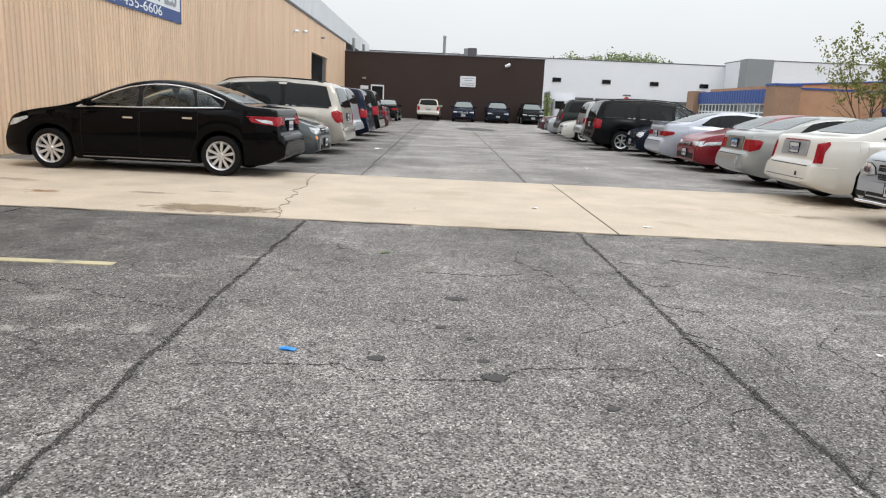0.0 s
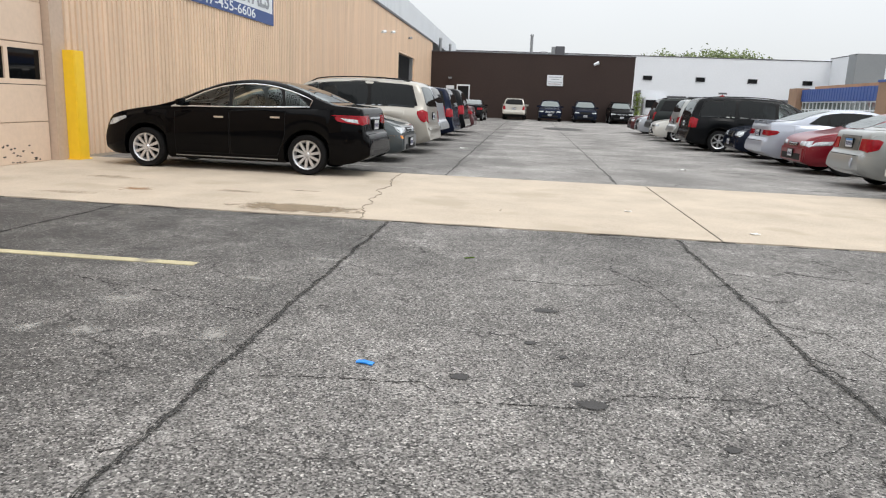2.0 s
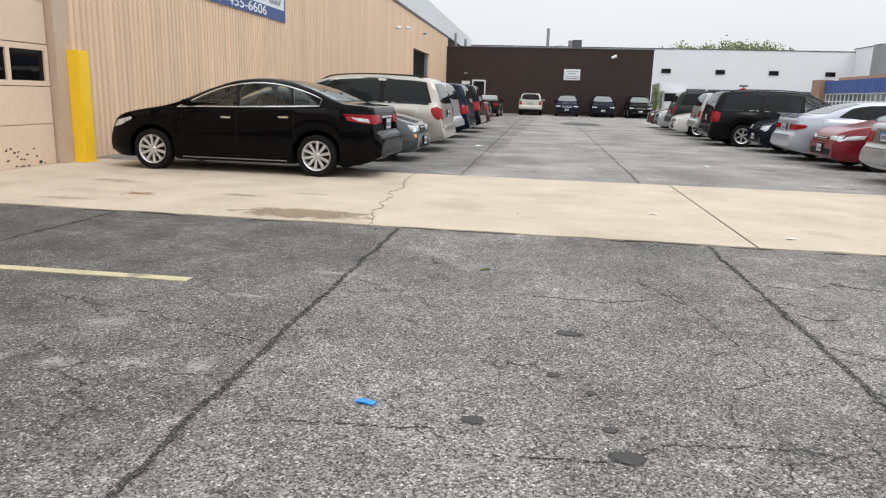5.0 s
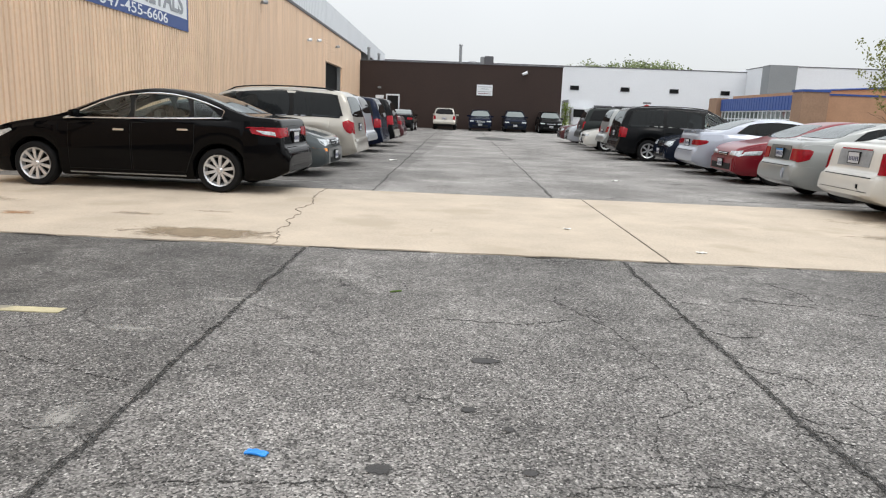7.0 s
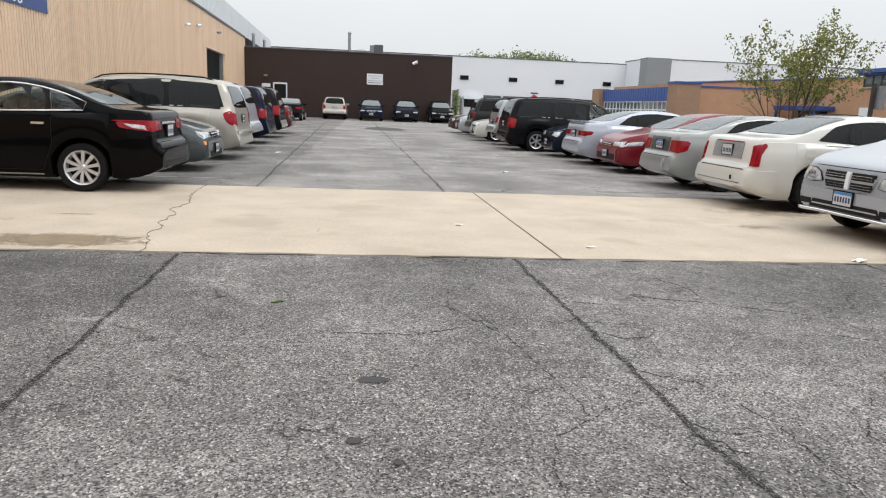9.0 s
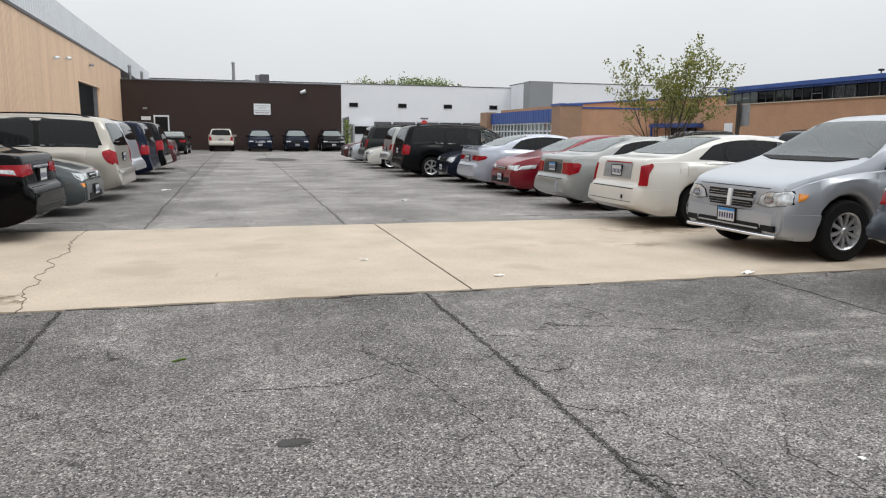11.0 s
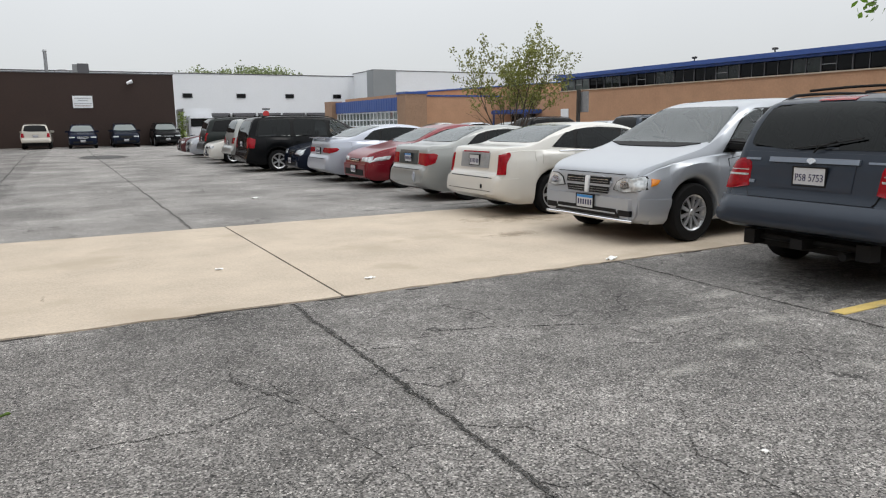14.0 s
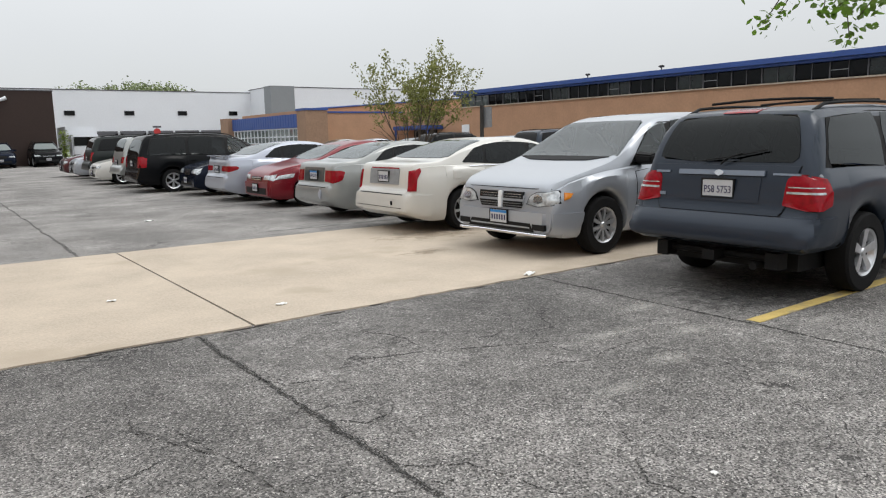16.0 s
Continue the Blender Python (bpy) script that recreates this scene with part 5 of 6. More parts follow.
one("brake_lamp", it, "B", rect(-.17, .17, 1.625, 1.665), TAIL, .02, "red high-level brake lamp")
x0 = drop_x(it, "B", 0, 1.19)
wiper(it, [(x0 - .02, 0, 1.17), (x0 - .04, -.06, 1.22), (drop_x(it, "B", -.20, 1.27) - .035, -.20, 1.27)], .009)
wiper(it, [(drop_x(it, "B", .20, 1.20) - .02, .20, 1.20), (drop_x(it, "B", -.1, 1.24) - .03, -.1, 1.24), (drop_x(it, "B", -.42, 1.30) - .02, -.42, 1.30)], .007)
bm = bmesh.new()
bar(bm, (-2.15, -.55, .36), (-2.15, .55, .36), .035, 8)
box(bm, -2.33, -2.1, -.06, .06, .31, .40)
box(bm, -2.25, -2.1, -.62, -.5, .28, .42)
box(bm, -2.25, -2.1, .5, .62, .28, .42)
bar(bm, (-2.3, -.42, .3), (-1.8, -.4, .3), .035, 10)
part("tow_hitch", bm, BLACK, it[0], "dark tow hitch frame", smooth=40)
for x in (-.55, -1.45):
    bm = bmesh.new()
    tube(bm, [(x, y_ * .1, 1.735 + .02 * math.cos(y_ / 6 * 1.57)) for y_ in range(-6, 7)], .014, 6)
    part("crossbar", bm, BLACK, it[0], smooth=50)
both("mud_flap", it, [(3.62 + .40, .24), (3.62 + .48, .24), (3.62 + .47, .5), (3.62 + .42, .42)], BLACK, .014)

# silver minivan, nose to the lane
it = car("van", P_SILVER, pose(6.16 + 2.42, 8.58, .012, 0, 0, 181.5), L=4.85, axles=(.82, 3.78), W=1.98, H=1.75, r=.355, spokes=10, fat=.020, rim=.62, group=GROUP_E, label="silver minivan with a scuffed front bumper, nose outward", mirror=BLACK)
thing, tree, sp = it
VAN_LAMP = chaikin([(.46, .635), (.70, .615), (.92, .66), (.96, .80), (.82, .815), (.54, .775), (.46, .635)], 1)[:-1]
pair("lamp_surround", it, "F", shrunk(VAN_LAMP, 1.07), BLACK, .010, rows=8, cols=8)
pair("head_lamp", it, "F", VAN_LAMP, LAMP, .016, rows=8, cols=8)
pair("lamp_bowl", it, "F", chaikin([(.58, .66), (.70, .65), (.74, .71), (.68, .765), (.58, .75), (.58, .66)], 2)[:-1], CHROME, .021)
one("bonnet_gap", it, "F", rect(-.80, .80, .822, .830), BLACK, .006)
one("bumper", it, "F", rect(-.99, .99, .25, .55), P_SILVER, .035)
both("bumper_corner", it, rect(.02, .50, .25, .55), P_SILVER, .02)
both("turn_lamp", it, [(.15, .70), (.21, .715), (.27, .785), (.17, .79)], AMBER, .016)
one("grille", it, "F", chaikin([(-.36, .56), (.36, .56), (.46, .80), (-.46, .80), (-.36, .56)], 1)[:-1], P_SILVER, .02)
for a, b in ((-.40, -.05), (.05, .40)):
    for z0, z1 in ((.585, .665), (.695, .78)):
        one("grille_opening", it, "F", [(a * (.9 if z0 < .65 else 1), z0), (b * (.9 if z0 < .65 else 1), z0), (b, z1), (a, z1)], BLACK, .026)
        for k in range(2):
            z = z0 + .024 + k * .030
            one("grille_bar", it, "F", rect(min(a, b) * .94, max(a, b) * .94, z - .004, z + .004), CHROME, .034)
one("badge", it, "F", rect(-.03, .03, .58, .785), SIGN_WHITE, .04, "pale grille emblem")
one("intake", it, "F", [(-.60, .315), (.60, .315), (.54, .415), (-.54, .415)], BLACK, .042)
one("intake_bar", it, "F", rect(-.54, .54, .355, .372), P_SILVER, .05)
bm = bmesh.new()
tube(bm, [(drop_x(it, "F", y_ / 10, .30) + .05 - .012 * abs(y_ / 10) ** 3, y_ / 10, .285 - .03 * max(0, -y_ / 10 - .4)) for y_ in range(-8, 9)], .022, 8)
part("bumper_bar", bm, CHROME, thing, "loose scraped lower bumper bar", smooth=50)
pair("fog_recess", it, "F", rect(.58, .78, .34, .41), BLACK, .042)
plate(it, "F", .47, PLATE_BLUE)
one("cowl", it, "T", [(1.0, -.75), (1.1, -.78), (1.1, .78), (1.0, .75), (.96, 0)], BLACK, .010)
wiper(it, [(L / 2 + .04 - 1.02, .5, 1.12), (L / 2 + .02 - 1.2, .1, 1.22), (L / 2 - 1.22, -.2, 1.235)], .013)
wiper(it, [(L / 2 + .04 - 1.02, -.1, 1.125), (L / 2 + .02 - 1.2, -.5, 1.22), (L / 2 - 1.2, -.72, 1.20)], .013)
both("rub_strip", it, rect(1.45, 3.5, .60, .65), P_SILVER, .02)
both("lower_cladding", it, rect(1.35, 3.55, .26, .42), P_GREYGREEN, .012)

# white saloon with tall lamps, tail outward
it = car("sedan", P_WHITE, pose(6.10 + 2.41, 11.42, .012, 0, 0, 0), L=4.83, W=1.80, H=1.45, r=.33, spokes=7, fat=.020, rim=.70, group=GROUP_E, label="cream-white saloon with tall red tail lamps, tail outward")
L = 4.83
corners("tail_lamp", it, [(33, .66), (54, .66), (56, .84), (68, .99), (62, 1.0), (34, .985)], TAIL, .016)
corners("bumper_corner", it, rect(0, 88, .28, .60), P_WHITE, .030)
one("lamp_band", it, "B", rect(-.44, .44, .745, .985), STEEL, .012, "grey plate panel")
one("boot_lip", it, "B", rect(-.40, .40, .985, 1.005), TAIL, .016, "slim red brake lamp")
one("boot_gap", it, "B", rect(-.64, .64, .60, .612), BLACK, .006)
one("bumper", it, "B", rect(-.51, .51, .28, .60), P_WHITE, .030)
one("bumper_line", it, "B", rect(-.66, .66, .40, .406), BLACK, .038)
one("tow_eye", it, "B", rect(-.42, -.38, .44, .50), BLACK, .042)
plate(it, "B", .865, PLATE)
both("fuel_flap", it, rect(L - .95, L - .80, .82, .96), P_WHITE, .008)
both("window_trim", it, rect(1.35, 3.7, 1.0, 1.012), CHROME, .016)

# grey-silver older saloon, dented, tail outward
it = car("sedan", P_GREYGREEN, pose(6.12 + 2.25, 14.02, 0, 0, 0, 0), L=4.5, W=1.71, H=1.42, r=.30, spokes=9, fat=.014, rim=.68, group=GROUP_E, label="grey-silver older saloon with a dented rear bumper")
sedan_rear(it, (.50, .90, .68, .91), .30, PLATE_BLUE, None)
one("number_panel", it, "B", rect(-.40, .42, .70, .96), P_TEAL, .008)
plate(it, "B", .82, PLATE_BLUE)
one("bumper_dent", it, "B", chaikin([(-.44, .38), (-.36, .46), (-.40, .58), (-.47, .52), (-.44, .38)], 1)[:-1], P_SILVER2, .034, "dented bumper corner")
one("bumper_line", it, "B", rect(-.44, .44, .575, .60), P_GREYGREEN, .024)

# dark red saloon, nose outward
it = car("sedan", P_RED, pose(6.25 + 2.24, 17.12, 0, 0, 0, 180), L=4.49, W=1.75, H=1.44, r=.315, spokes=6, fat=.022, rim=.72, group=GROUP_E, label="dark red saloon, nose outward")
front_end(it, (.42, .84, .60, .74), (.32, .60, .68), (.60, .30, .44), True, PLATE, .44, 2)
both("head_lamp", it, [(.1, .62), (.5, .66), (.55, .75), (.2, .72)], LAMP, .012)

# pale blue-silver saloon with a boot spoiler, tail outward
it = car("sedan", P_SILVER2, pose(6.02 + 2.4, 19.4, 0, 0, 0, 0), L=4.81, W=1.82, H=1.46, r=.32, spokes=7, fat=.02, doors=True, group=GROUP_E, label="pale blue-silver saloon with a boot spoiler, tail outward")
sedan_rear(it, (.34, .86, .74, .88), .34, PLATE, .80)
bm = bmesh.new()
box(bm, -2.36, -2.16, -.66, .66, 1.135 * .98, 1.16 * .98)
box(bm, -2.3, -2.2, -.55, -.48, 1.03, 1.12)
box(bm, -2.3, -2.2, .48, .55, 1.03, 1.12)
bmesh.ops.bevel(bm, geom=bm.edges[:], offset=.008, segments=2, affect='EDGES')
part("spoiler", bm, P_SILVER2, it[0])

# navy saloon, nose outward
it = car("sedan", P_NAVY, pose(6.08 + 2.37, 22.0, 0, 0, 0, 180), L=4.75, W=1.82, H=1.42, r=.315, spokes=7, group=GROUP_E, label="navy saloon with round clear head lamps, nose outward")
front_end(it, (.42, .82, .60, .78), (.28, .58, .74), (.5, .30, .40), True, PLATE, .44, 3)

# near-black minivan with roof rails, tail outward
it = car("van", P_DARK, pose(5.15 + 2.56, 24.75, 0, 0, 0, 0), L=5.12, W=1.98, H=1.76, r=.345, spokes=6, fat=.028, rim=.70, rails=True, group=GROUP_E, label="near-black minivan with roof rails, tail outward")
pair("tail_lamp", it, "B", [(.72, .76), (.90, .76), (.93, 1.08), (.76, 1.08)], TAIL, .016)
both("tail_lamp", it, [(5.05, .76), (4.86, .76), (4.80, 1.06), (4.95, 1.08)], TAIL, .012)
plate(it, "B", .88, None)
one("bumper_line", it, "B", rect(-.85, .85, .62, .635), BLACK, .01)

# silver sport utility, tail outward
it = car("suv", P_GREYGREEN, pose(5.25 + 2.35, 27.7, 0, 0, 0, 0), L=4.7, W=1.87, H=1.74, r=.35, spokes=5, fat=.03, rails=True, group=GROUP_E, label="silver sport utility vehicle, tail outward")
pair("tail_lamp", it, "B", [(.62, .84), (.88, .84), (.88, 1.04), (.68, 1.04)], TAIL, .016)
plate(it, "B", .86, None)

# small white car, nose outward
it = car("sedan", P_WHITE, pose(5.05 + 2.2, 30.5, 0, 0, 0, 180), L=4.4, W=1.72, H=1.38, doors=False, group=GROUP_E, label="low white saloon, nose outward")
front_end(it, (.42, .82, .58, .70), (.3, .58, .66), (.5, .30, .40), False, PLATE, .44)

# dark sport utility with roof rails
it = car("suv", P_GREEN, pose(5.2 + 2.45, 33.3, 0, 0, 0, 0), L=4.9, W=1.9, H=1.82, r=.37, rails=True, doors=False, group=GROUP_E, label="dark sport utility vehicle with roof rails, tail outward")
pair("tail_lamp", it, "B", [(.70, .84), (.90, .84), (.88, 1.16), (.72, 1.16)], TAIL, .016)
plate(it, "B", .92, None)
it = car("sedan", P_SILVER, pose(5.15 + 2.3, 36.2, 0, 0, 0, 180), doors=False, group=GROUP_E, label="silver saloon, nose outward")
front_end(it)
it = car("sedan", P_MAROON, pose(5.1 + 2.3, 38.9, 0, 0, 0, 180), doors=False, group=GROUP_E, label="maroon saloon, nose outward")
front_end(it)
# ---- west row ----
it = car("sedan", P_BLACK, pose(-2.2 - 2.28, 11.72, .012, 0, 0, 180), L=4.56, axles=(.78, 3.55), W=1.77, H=1.50, r=.325, spokes=10, fat=.022, rim=.73, group=GROUP_W, label="glossy black saloon with chrome window trim, tail outward", glass=PANE_CLEAR, handle=CHROME)
thing, tree, sp = it
L = 4.56
sedan_rear(it, (.40, .86, .83, .98), .55, None, None)
both("lamp_inset", it, [(L - .16, .86), (L - .34, .885), (L - .44, .935), (L - .18, .92)], LAMP, .016)
both("lamp_rim", it, [(L - .06, .955), (L - .60, .965), (L - .56, .98), (L - .06, .985)], TAIL, .020)
one("boot_trim", it, "B", rect(-.34, .34, .925, .955), CHROME, .016)
plate(it, "B", .83, PLATE)
both("reflector", it, rect(L - .33, L - .18, .53, .57), TAIL, .012)
both("head_lamp", it, [(.10, .66), (.22, .68), (.48, .80), (.44, .83), (.16, .77)], LAMP, .010)
both("sill_trim", it, rect(1.30, 3.05, .215, .235), STEEL, .012)
kx, kz = sp["L"] / 4.63, sp["H"] / 1.49
for side in "LR":
    k = 1 if side == "L" else -1
    bm = bmesh.new()
    pts = []
    for s in [1.25 + .12 * i for i in range(21)]:
        s *= kx
        pts.append((s, lerp_at(sp["belt"], s) + .038))
    up = [(s * kx, lerp_at(sp["top"], s * kx) - .078) for s in (3.68, 3.6, 3.45, 3.3, 3.1, 2.9, 2.7, 2.5, 2.3, 2.1, 1.9, 1.8)]
    up = [(s, max(z, lerp_at(sp["belt"], s) + .05)) for s, z in up]
    loop = pts + up + [pts[0]]
    pos = []
    for s, z in loop:
        h = tree.ray_cast(Vector((L / 2 - s, 3 * k, z)), Vector((0, -k, 0)))[0]
        if h is not None:
            pos.append(h + Vector((0, k * .012, 0)))
    pos = [p for i, p in enumerate(pos) if i == 0 or (p - pos[i - 1]).length > .003]
    tube(bm, pos, .010, 6)
    part("window_trim", bm, CHROME, thing, "chrome window surround", smooth=50)

it = car("sedan", P_TEAL, pose(-2.25 - 2.2, 14.65, 0, 0, 0, 0), L=4.4, W=1.70, H=1.40, group=GROUP_W, label="grey-teal older saloon, nose outward")
front_end(it, (.40, .80, .60, .74), (.28, .60, .71), (.5, .28, .38), True, PLATE, .42, 2)
both("turn_lamp", it, rect(.12, .45, .50, .56), AMBER, .012)
pair("turn_lamp", it, "F", rect(.55, .82, .50, .56), AMBER, .012)

it = car("van", P_GOLD, pose(-2.12 - 2.55, 17.5, 0, 0, 0, 180), L=5.1, W=1.99, H=1.76, rails=True, doors=True, group=GROUP_W, label="champagne minivan with black roof rails, tail outward")
pair("tail_lamp", it, "B", [(.80, .74), (.93, .80), (.93, 1.06), (.80, 1.04)], TAIL, .014)
both("tail_lamp", it, chaikin([(5.02, .80), (4.94, .74), (4.80, .88), (4.76, 1.04), (4.92, 1.06), (5.0, 1.0), (5.02, .80)], 1)[:-1], TAIL, .014, rows=8)
one("bumper_top", it, "B", rect(-.88, .88, .58, .64), P_GOLD, .03)
plate(it, "B", .90, None)
both("rub_strip", it, rect(1.4, 4.7, .60, .66), P_GOLD, .014)

it = car("suv", P_SILVER, pose(-2.3 - 2.3, 20.5, 0, 0, 0, 180), L=4.6, W=1.85, H=1.74, rails=True, doors=False, group=GROUP_W, label="silver sport utility vehicle with a dark bumper, tail outward")
pair("tail_lamp", it, "B", [(.72, .86), (.90, .86), (.90, 1.14), (.76, 1.14)], TAIL, .016)
both("tail_lamp", it, rect(4.26, 4.44, .86, 1.10), TAIL, .014)
one("bumper_top", it, "B", rect(-.84, .84, .5, .66), STEEL, .02)
it = car("van", P_BLUE, pose(-2.3 - 2.45, 23.5, 0, 0, 0, 180), L=4.9, W=1.95, H=1.74, doors=False, group=GROUP_W, label="dark blue minivan, tail outward")
pair("tail_lamp", it, "B", [(.78, .76), (.92, .80), (.92, 1.06), (.78, 1.04)], TAIL, .014)
both("tail_lamp", it, rect(4.62, 4.82, .78, 1.04), TAIL, .014)
it = car("van", P_DARK, pose(-2.35 - 2.5, 27.2, 0, 0, 0, 180), L=5.0, W=1.95, H=1.78, doors=False, group=GROUP_W, label="dark minivan with a tan bumper, tail outward")
pair("tail_lamp", it, "B", [(.70, .82), (.92, .82), (.92, 1.14), (.74, 1.14)], TAIL, .014)
both("tail_lamp", it, rect(4.70, 4.92, .82, 1.12), TAIL, .014)
one("bumper_top", it, "B", rect(-.86, .86, .40, .64), P_GOLD, .02, "tan bumper")
it = car("sedan", P_MAROON, pose(-2.4 - 2.3, 30.6, 0, 0, 0, 180), doors=False, group=GROUP_W, label="dark maroon saloon, tail outward")
sedan_rear(it)
it = car("sedan", P_DARK, pose(-4.6, 51.5, 0, 0, 0, 90), doors=False, group=GROUP_W, label="black saloon by the far door")
sedan_rear(it)

# ---- far row ----
it = car("suv", P_GOLD, pose(-1.88, 57.0 + 2.3, 0, 0, 0, 90), W=1.85, H=1.74, L=4.6, rails=True, doors=False, group=GROUP_N, label="champagne-white sport utility vehicle, tail outward")
pair("tail_lamp", it, "B", [(.66, .82), (.86, .82), (.86, 1.1), (.70, 1.1)], TAIL, .016)
plate(it, "B", .9, None)
for x, y, pm, h, lab in ((.98, 56.8, P_BLUE, 1.70, "dark blue crossover with a silver chevron grille, nose outward"), (3.78, 57.2, P_NAVY, 1.74, "navy sport utility vehicle, nose outward"), (6.65, 57.6, P_DARK, 1.76, "black sport utility vehicle with a chrome bumper strip, nose outward")):
    it = car("suv", pm, pose(x, y + 2.3, 0, 0, 0, 270), W=1.86, H=h, L=4.6, doors=False, rails=True, group=GROUP_N, label=lab)
    front_end(it, (.46, .84, .72, .84), (.40, .66, .84), (.6, .36, .50), pm is not P_NAVY, PLATE, .52, 1 if pm is not P_BLUE else 2)

# cars in the neighbouring lot behind the east row
spots = [("sedan", P_SILVER, 17.5, 24.0), ("suv", P_DARK, 17.2, 27.5), ("sedan", P_DARK, 17.6, 31.0), ("suv", P_SLATE, 16.5, 20.3), ("sedan", P_GREYGREEN, 16.6, 16.2), ("sedan", P_DARK, 16.6, 12.8), ("sedan", P_SILVER, 17.5, 35.0), ("sedan", P_GREYGREEN, 17.6, 39.0)]
for base, pm, x, y in spots:
    car(base, pm, pose(x + 5, y * 1.12, 0, 0, 0, 0), doors=False, rails=base == "suv", group="cars in the next lot", label="parked car in the next lot, only its roof showing")

# white box truck beside the warehouse
tk = tagged(new("box_truck"), "white box truck standing by the warehouse", "truck")
block("cargo_box", WHITE, -1.2, 1.2, 0, 5.0, .9, 3.0, parent=tk, bevel=.04)
block("cab", WHITE, -1.05, 1.05, -1.9, -.1, .5, 2.3, parent=tk, bevel=.12)
block("windscreen", GLASS, -.9, .9, -1.93, -1.88, 1.4, 2.1, parent=tk)
block("bumper", BLACK, -1.0, 1.0, -2.05, -1.85, .4, .7, parent=tk, bevel=.03)
ty, ri = wheel_meshes(.42, .25, 6, .03)
for x in (-.92, .92):
    for y in (-1.1, 3.6):
        w = new("wheel", ty)
        w.parent = tk
        w.matrix_basis = pose(x, y, .42, 0, 0, 90 if x < 0 else -90)
tk.matrix_basis = pose(10.4, 68, 0)

# ---- trees ----
def leaves(bm, centre, spread, count, size, rnd):
    for _ in range(count):
        p = Vector(centre) + Vector((rnd.gauss(0, spread), rnd.gauss(0, spread), rnd.gauss(0, spread * .8)))
        e = Euler((rnd.uniform(-1.2, 1.2), rnd.uniform(-1.2, 1.2), rnd.uniform(0, 6.28)))
        s = size * rnd.uniform(.6, 1.3)
        m = Matrix.LocRotScale(p, e, (s, s, s))
        v = [bm.verts.new(m @ Vector(c)) for c in ((0, -.5, 0), (.34, -.12, .06), (.22, .28, .03), (0, .55, 0), (-.22, .28, .03), (-.34, -.12, .06))]
        bm.faces.new((v[0], v[1], v[2], v[3]))
        bm.faces.new((v[0], v[3], v[4], v[5]))


def limb(bm, p, d, length, rad, depth, rnd, tips, bend=.35, up=.1):
    steps = 4
    for i in range(steps):
        d = (d + Vector((rnd.gauss(0, bend * .4), rnd.gauss(0, bend * .4), rnd.gauss(0, bend * .25) + up * .3))).normalized()
        q = p + d * (length / steps)
        bar(bm, p, q, rad, 6, rad * .8)
        rad *= .8
        p = q
        if depth <= 1:
            tips.append(p.copy())
        if depth > 0 and i > 0:
            for _ in range(2 if depth > 1 else 1):
                nd = (d + Vector((rnd.gauss(0, .6), rnd.gauss(0, .6), rnd.gauss(.1, .4)))).normalized()
                limb(bm, p, nd, length * rnd.uniform(.4, .62), rad * .65, depth - 1, rnd, tips, bend, up)
    tips.append(p.copy())


rnd = random.Random(5)
tr = tagged(new("tree"), "small multi-stemmed tree with sparse spring leaves", "tree")
bw, tips = bmesh.new(), []
for k in range(8):
    a = 2 * math.pi * k / 8 + rnd.uniform(-.2, .2)
    lean = .30 + .30 * (k % 3) / 2
    limb(bw, Vector((.15 * math.cos(a), .15 * math.sin(a), 0)), Vector((lean * .8 * math.cos(a), lean * 1.35 * math.sin(a), 1)).normalized(), rnd.uniform(2.9, 3.9), .055, 2, rnd, tips, .22, .05)
part("trunk", bw, BARK, tr, smooth=50)
bl = bmesh.new()
for p in tips:
    if p.z > 2.5:
        leaves(bl, p + Vector((0, 0, .06)), .12, 9, .115, rnd)
part("crown", bl, LEAF, tr, "sparse yellow-green leaves")
tr.matrix_basis = pose(13.42, 21.5, 0) @ Matrix.Diagonal((.60, .60, .75, 1))

# tree beside the slate car, its drooping twigs hang over the lot
rnd = random.Random(8)
tr = tagged(new("tree"), "tree with drooping leafy twigs beside the lot", "tree")
bw, bl = bmesh.new(), bmesh.new()
trunk = [(11.2, -.6, 0), (11.15, -.5, 1.6), (11.0, -.3, 3.2), (10.9, -.1, 5.0)]
for i, (p, q) in enumerate(zip(trunk, trunk[1:])):
    bar(bw, p, q, .2 - .04 * i, 10, .16 - .04 * i)
for ends in ([(10.3, 1.2, 4.6), (9.2, 3.0, 4.4), (8.2, 4.6, 3.7), (7.6, 5.5, 3.25)], [(10.3, 1.4, 4.2), (8.9, 3.1, 3.9), (7.9, 4.2, 3.3), (7.45, 4.65, 2.9)], [(10.4, 1.0, 4.9), (8.8, 3.6, 4.9), (7.9, 5.3, 4.0), (7.6, 6.0, 3.5)]):
    line = [(10.95, -.2, 4.0)] + ends
    r0 = .07
    for p, q in zip(line, line[1:]):
        bar(bw, p, q, r0, 7, r0 * .62)
        r0 *= .62
    for p in ends[2:]:
        for _ in range(5):
            q = Vector(p) + Vector((rnd.uniform(-.35, .35), rnd.uniform(-.5, .5), rnd.uniform(-.5, -.1)))
            bar(bw, p, q, .008, 5, .004)
            leaves(bl, q, .11, 16, .095, rnd)
for x, y, z in ((7.4, 5.9, 2.45), (7.45, 5.75, 2.55), (7.4, 5.3, 2.48), (7.4, 5.05, 2.2), (7.4, 4.85, 2.5), (7.4, 5.45, 2.66), (7.42, 5.15, 2.6), (7.4, 4.5, 2.6)):
    q = Vector((x, y, z + .07))
    bar(bw, (7.55, (y + 5.4) / 2, 3.0), q, .008, 5, .004)
    leaves(bl, q, .075, 20, .075, rnd)
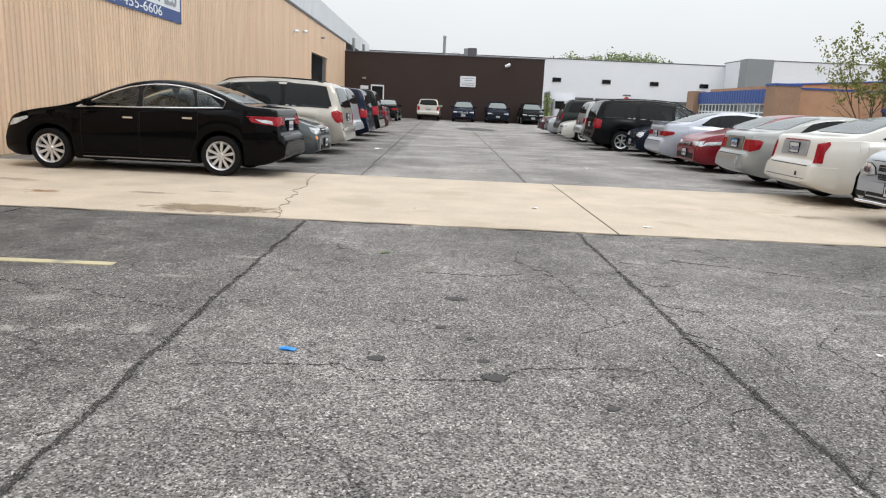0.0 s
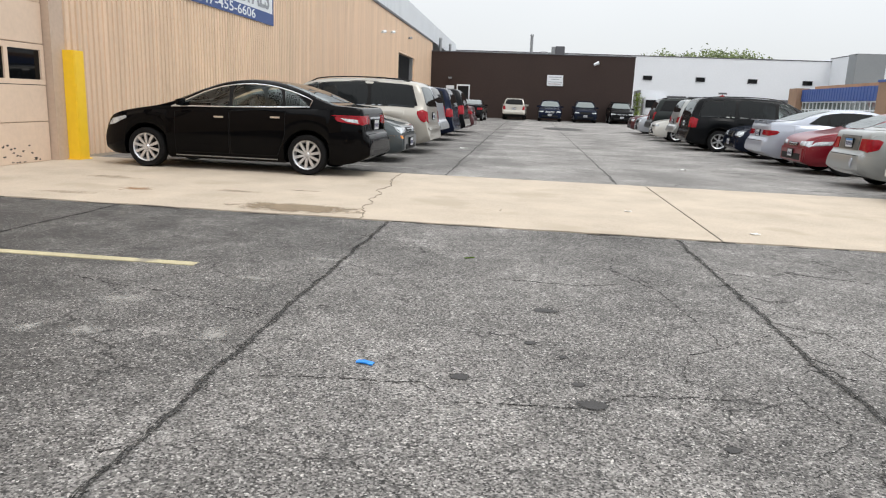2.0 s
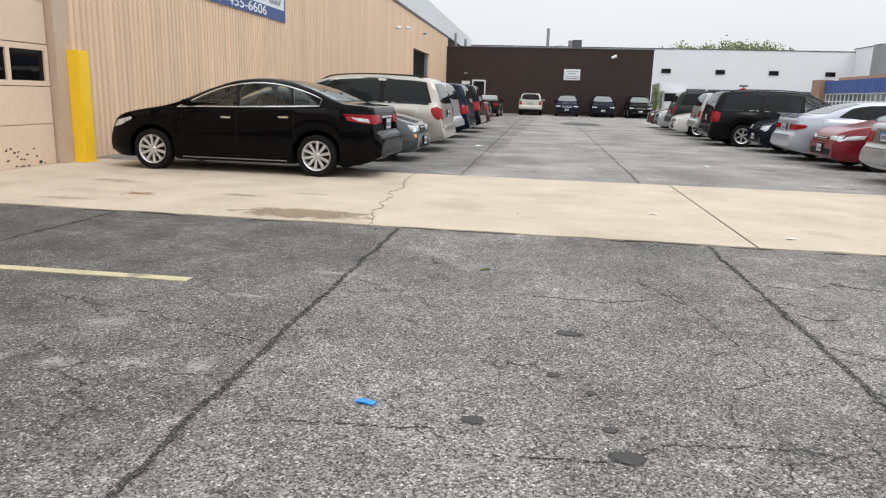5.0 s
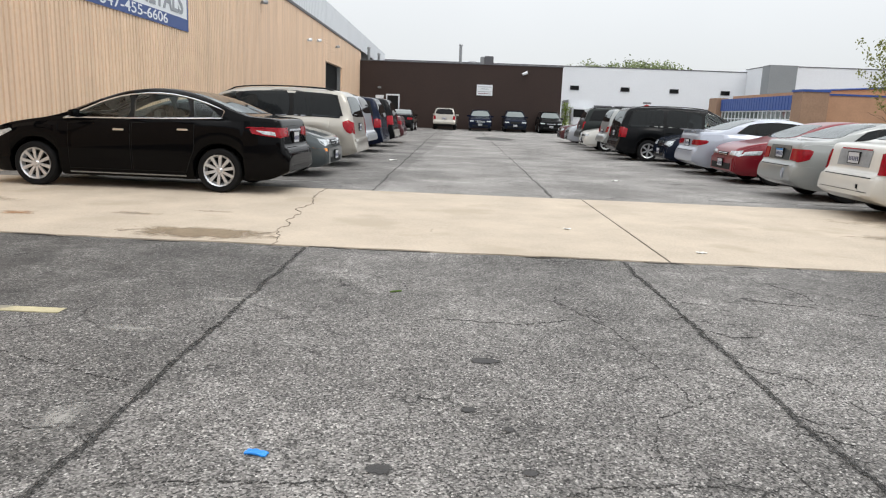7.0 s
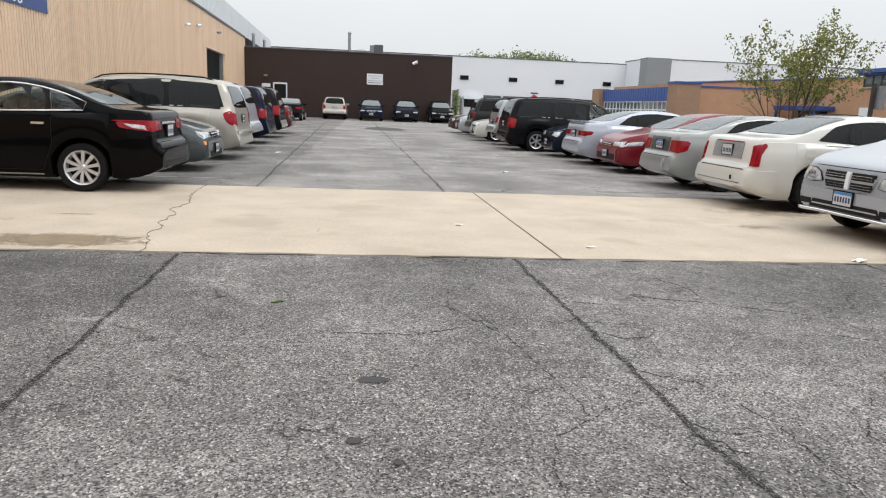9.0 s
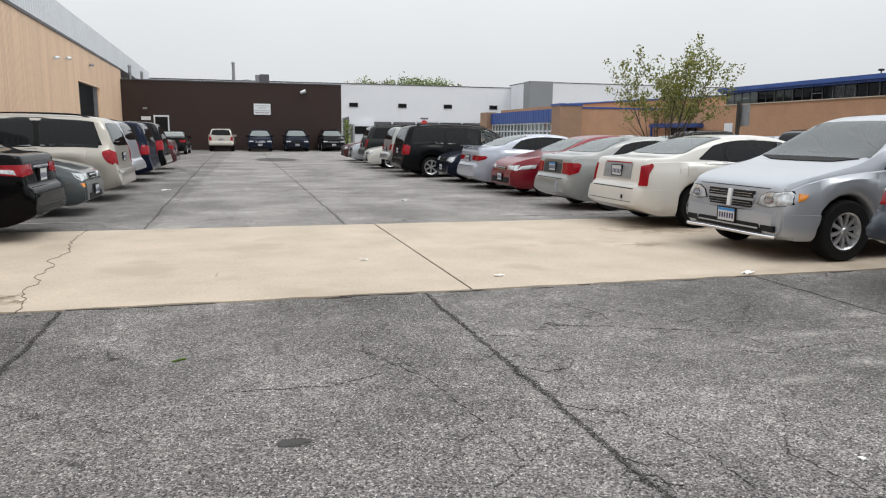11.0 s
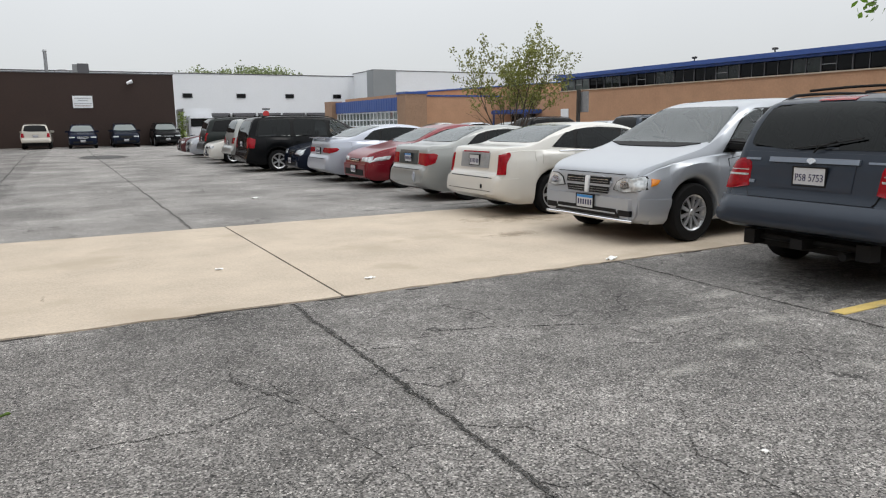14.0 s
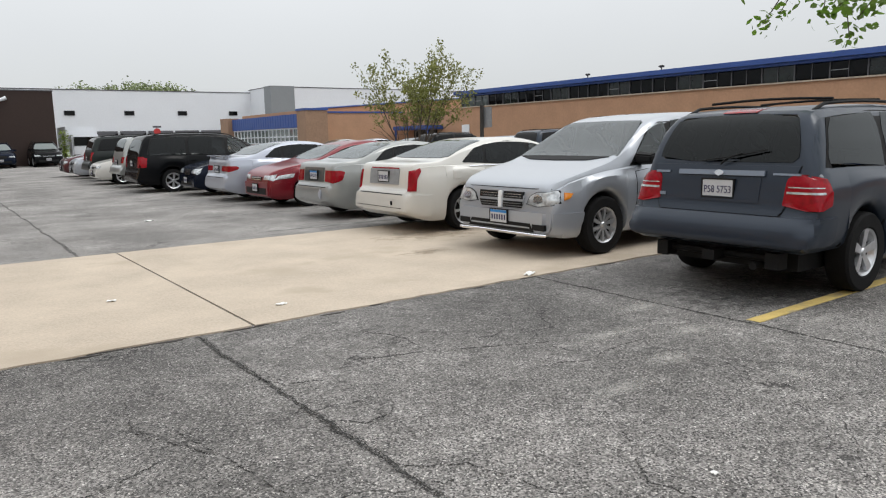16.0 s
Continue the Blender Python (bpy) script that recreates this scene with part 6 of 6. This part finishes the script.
for k in range(70):
    a = Vector((11 + rnd.gauss(0, 1.4), -.5 + rnd.gauss(0, 1.4), 5.6 + rnd.gauss(0, .9)))
    leaves(bl, a, .3, 16, .11, rnd)
    if k % 4 == 0:
        bar(bw, (10.9, -.1, 4.9), a, .03, 5, .008)
part("trunk", bw, BARK, tr, smooth=50)
part("crown", bl, LEAF_NEAR, tr, "fresh green leaves")

# far woods behind the warehouse
rnd = random.Random(9)
bm = bmesh.new()
for k in range(46):
    x = rnd.uniform(19, 37)
    peak = 10.25 + 1.15 * math.exp(-((x - 29.5) / 2.6) ** 2) + rnd.uniform(-.9, .3)
    for _ in range(9):
        c_ = Vector((x + rnd.gauss(0, 1.3), 128 + rnd.gauss(0, 3), peak - abs(rnd.gauss(0, 1.6))))
        leaves(bm, c_, .45, 22, .36, rnd)
    bar(bm, (x, 128, 0), (x, 128, peak - 1), .2, 6, .05)
tagged(part("far_woods", bm, GREENERY), "line of distant spring-green trees", "trees", kind="stuff")
sh = tagged(new("shrub"), "yellow-green bush at the wall corner", "bush")
bm = bmesh.new()
for _ in range(60):
    leaves(bm, (rnd.gauss(0, .14), rnd.gauss(0, .14), rnd.uniform(.3, 2.5)), .09, 10, .12, rnd)
part("foliage", bm, LIME, sh)
bm = bmesh.new()
bar(bm, (0, 0, 0), (0, 0, 2.5), .03, 6, .01)
part("stem", bm, BARK, sh)
sh.matrix_basis = pose(8.35, 62.6, 0)

# ---- litter ----
def scrap(name, x, y, z, a, b, mat, lab, seed, turn):
    rnd = random.Random(seed)
    bm = bmesh.new()
    n = 5
    g = [[bm.verts.new((a * (i / n - .5), b * (j / n - .5), .006 + rnd.uniform(0, .22) * min(a, b))) for j in range(n + 1)] for i in range(n + 1)]
    for i in range(n):
        for j in range(n):
            bm.faces.new((g[i][j], g[i + 1][j], g[i + 1][j + 1], g[i][j + 1]))
    ret = bmesh.ops.extrude_face_region(bm, geom=bm.faces[:])
    for e in ret["geom"]:
        if isinstance(e, bmesh.types.BMVert):
            e.co.z = max(0, e.co.z - .006)
    ob = tagged(part(name, bm, mat), lab, "litter")
    ob.matrix_basis = pose(x, y, z, 0, 0, turn)


scrap("plastic_scrap", -.25, 3.1, .0, .085, .035, BLUEBIT, "crumpled bright blue plastic scrap on the asphalt", 1, -10)
for i, (x, y, a, b, t) in enumerate(((2.85, 7.66, .10, .05, 20), (1.66, 8.83, .08, .05, -15), (5.44, 7.22, .15, .09, 30), (3.61, 15.87, .14, .10, 10), (-1.61, 19.42, .2, .12, 0), (3.08, 3.47, .03, .025, 0))):
    scrap("paper_scrap", x, y, .013 if 7.2 < y < 12 else 0, a, b, PAPER, "crumpled white paper scrap on the ground", 20 + i, t)
scrap("leaf_litter", .0, 5.62, 0, .09, .02, LEAF_NEAR, "dry twig with dull green leaves on the asphalt", 44, 30)
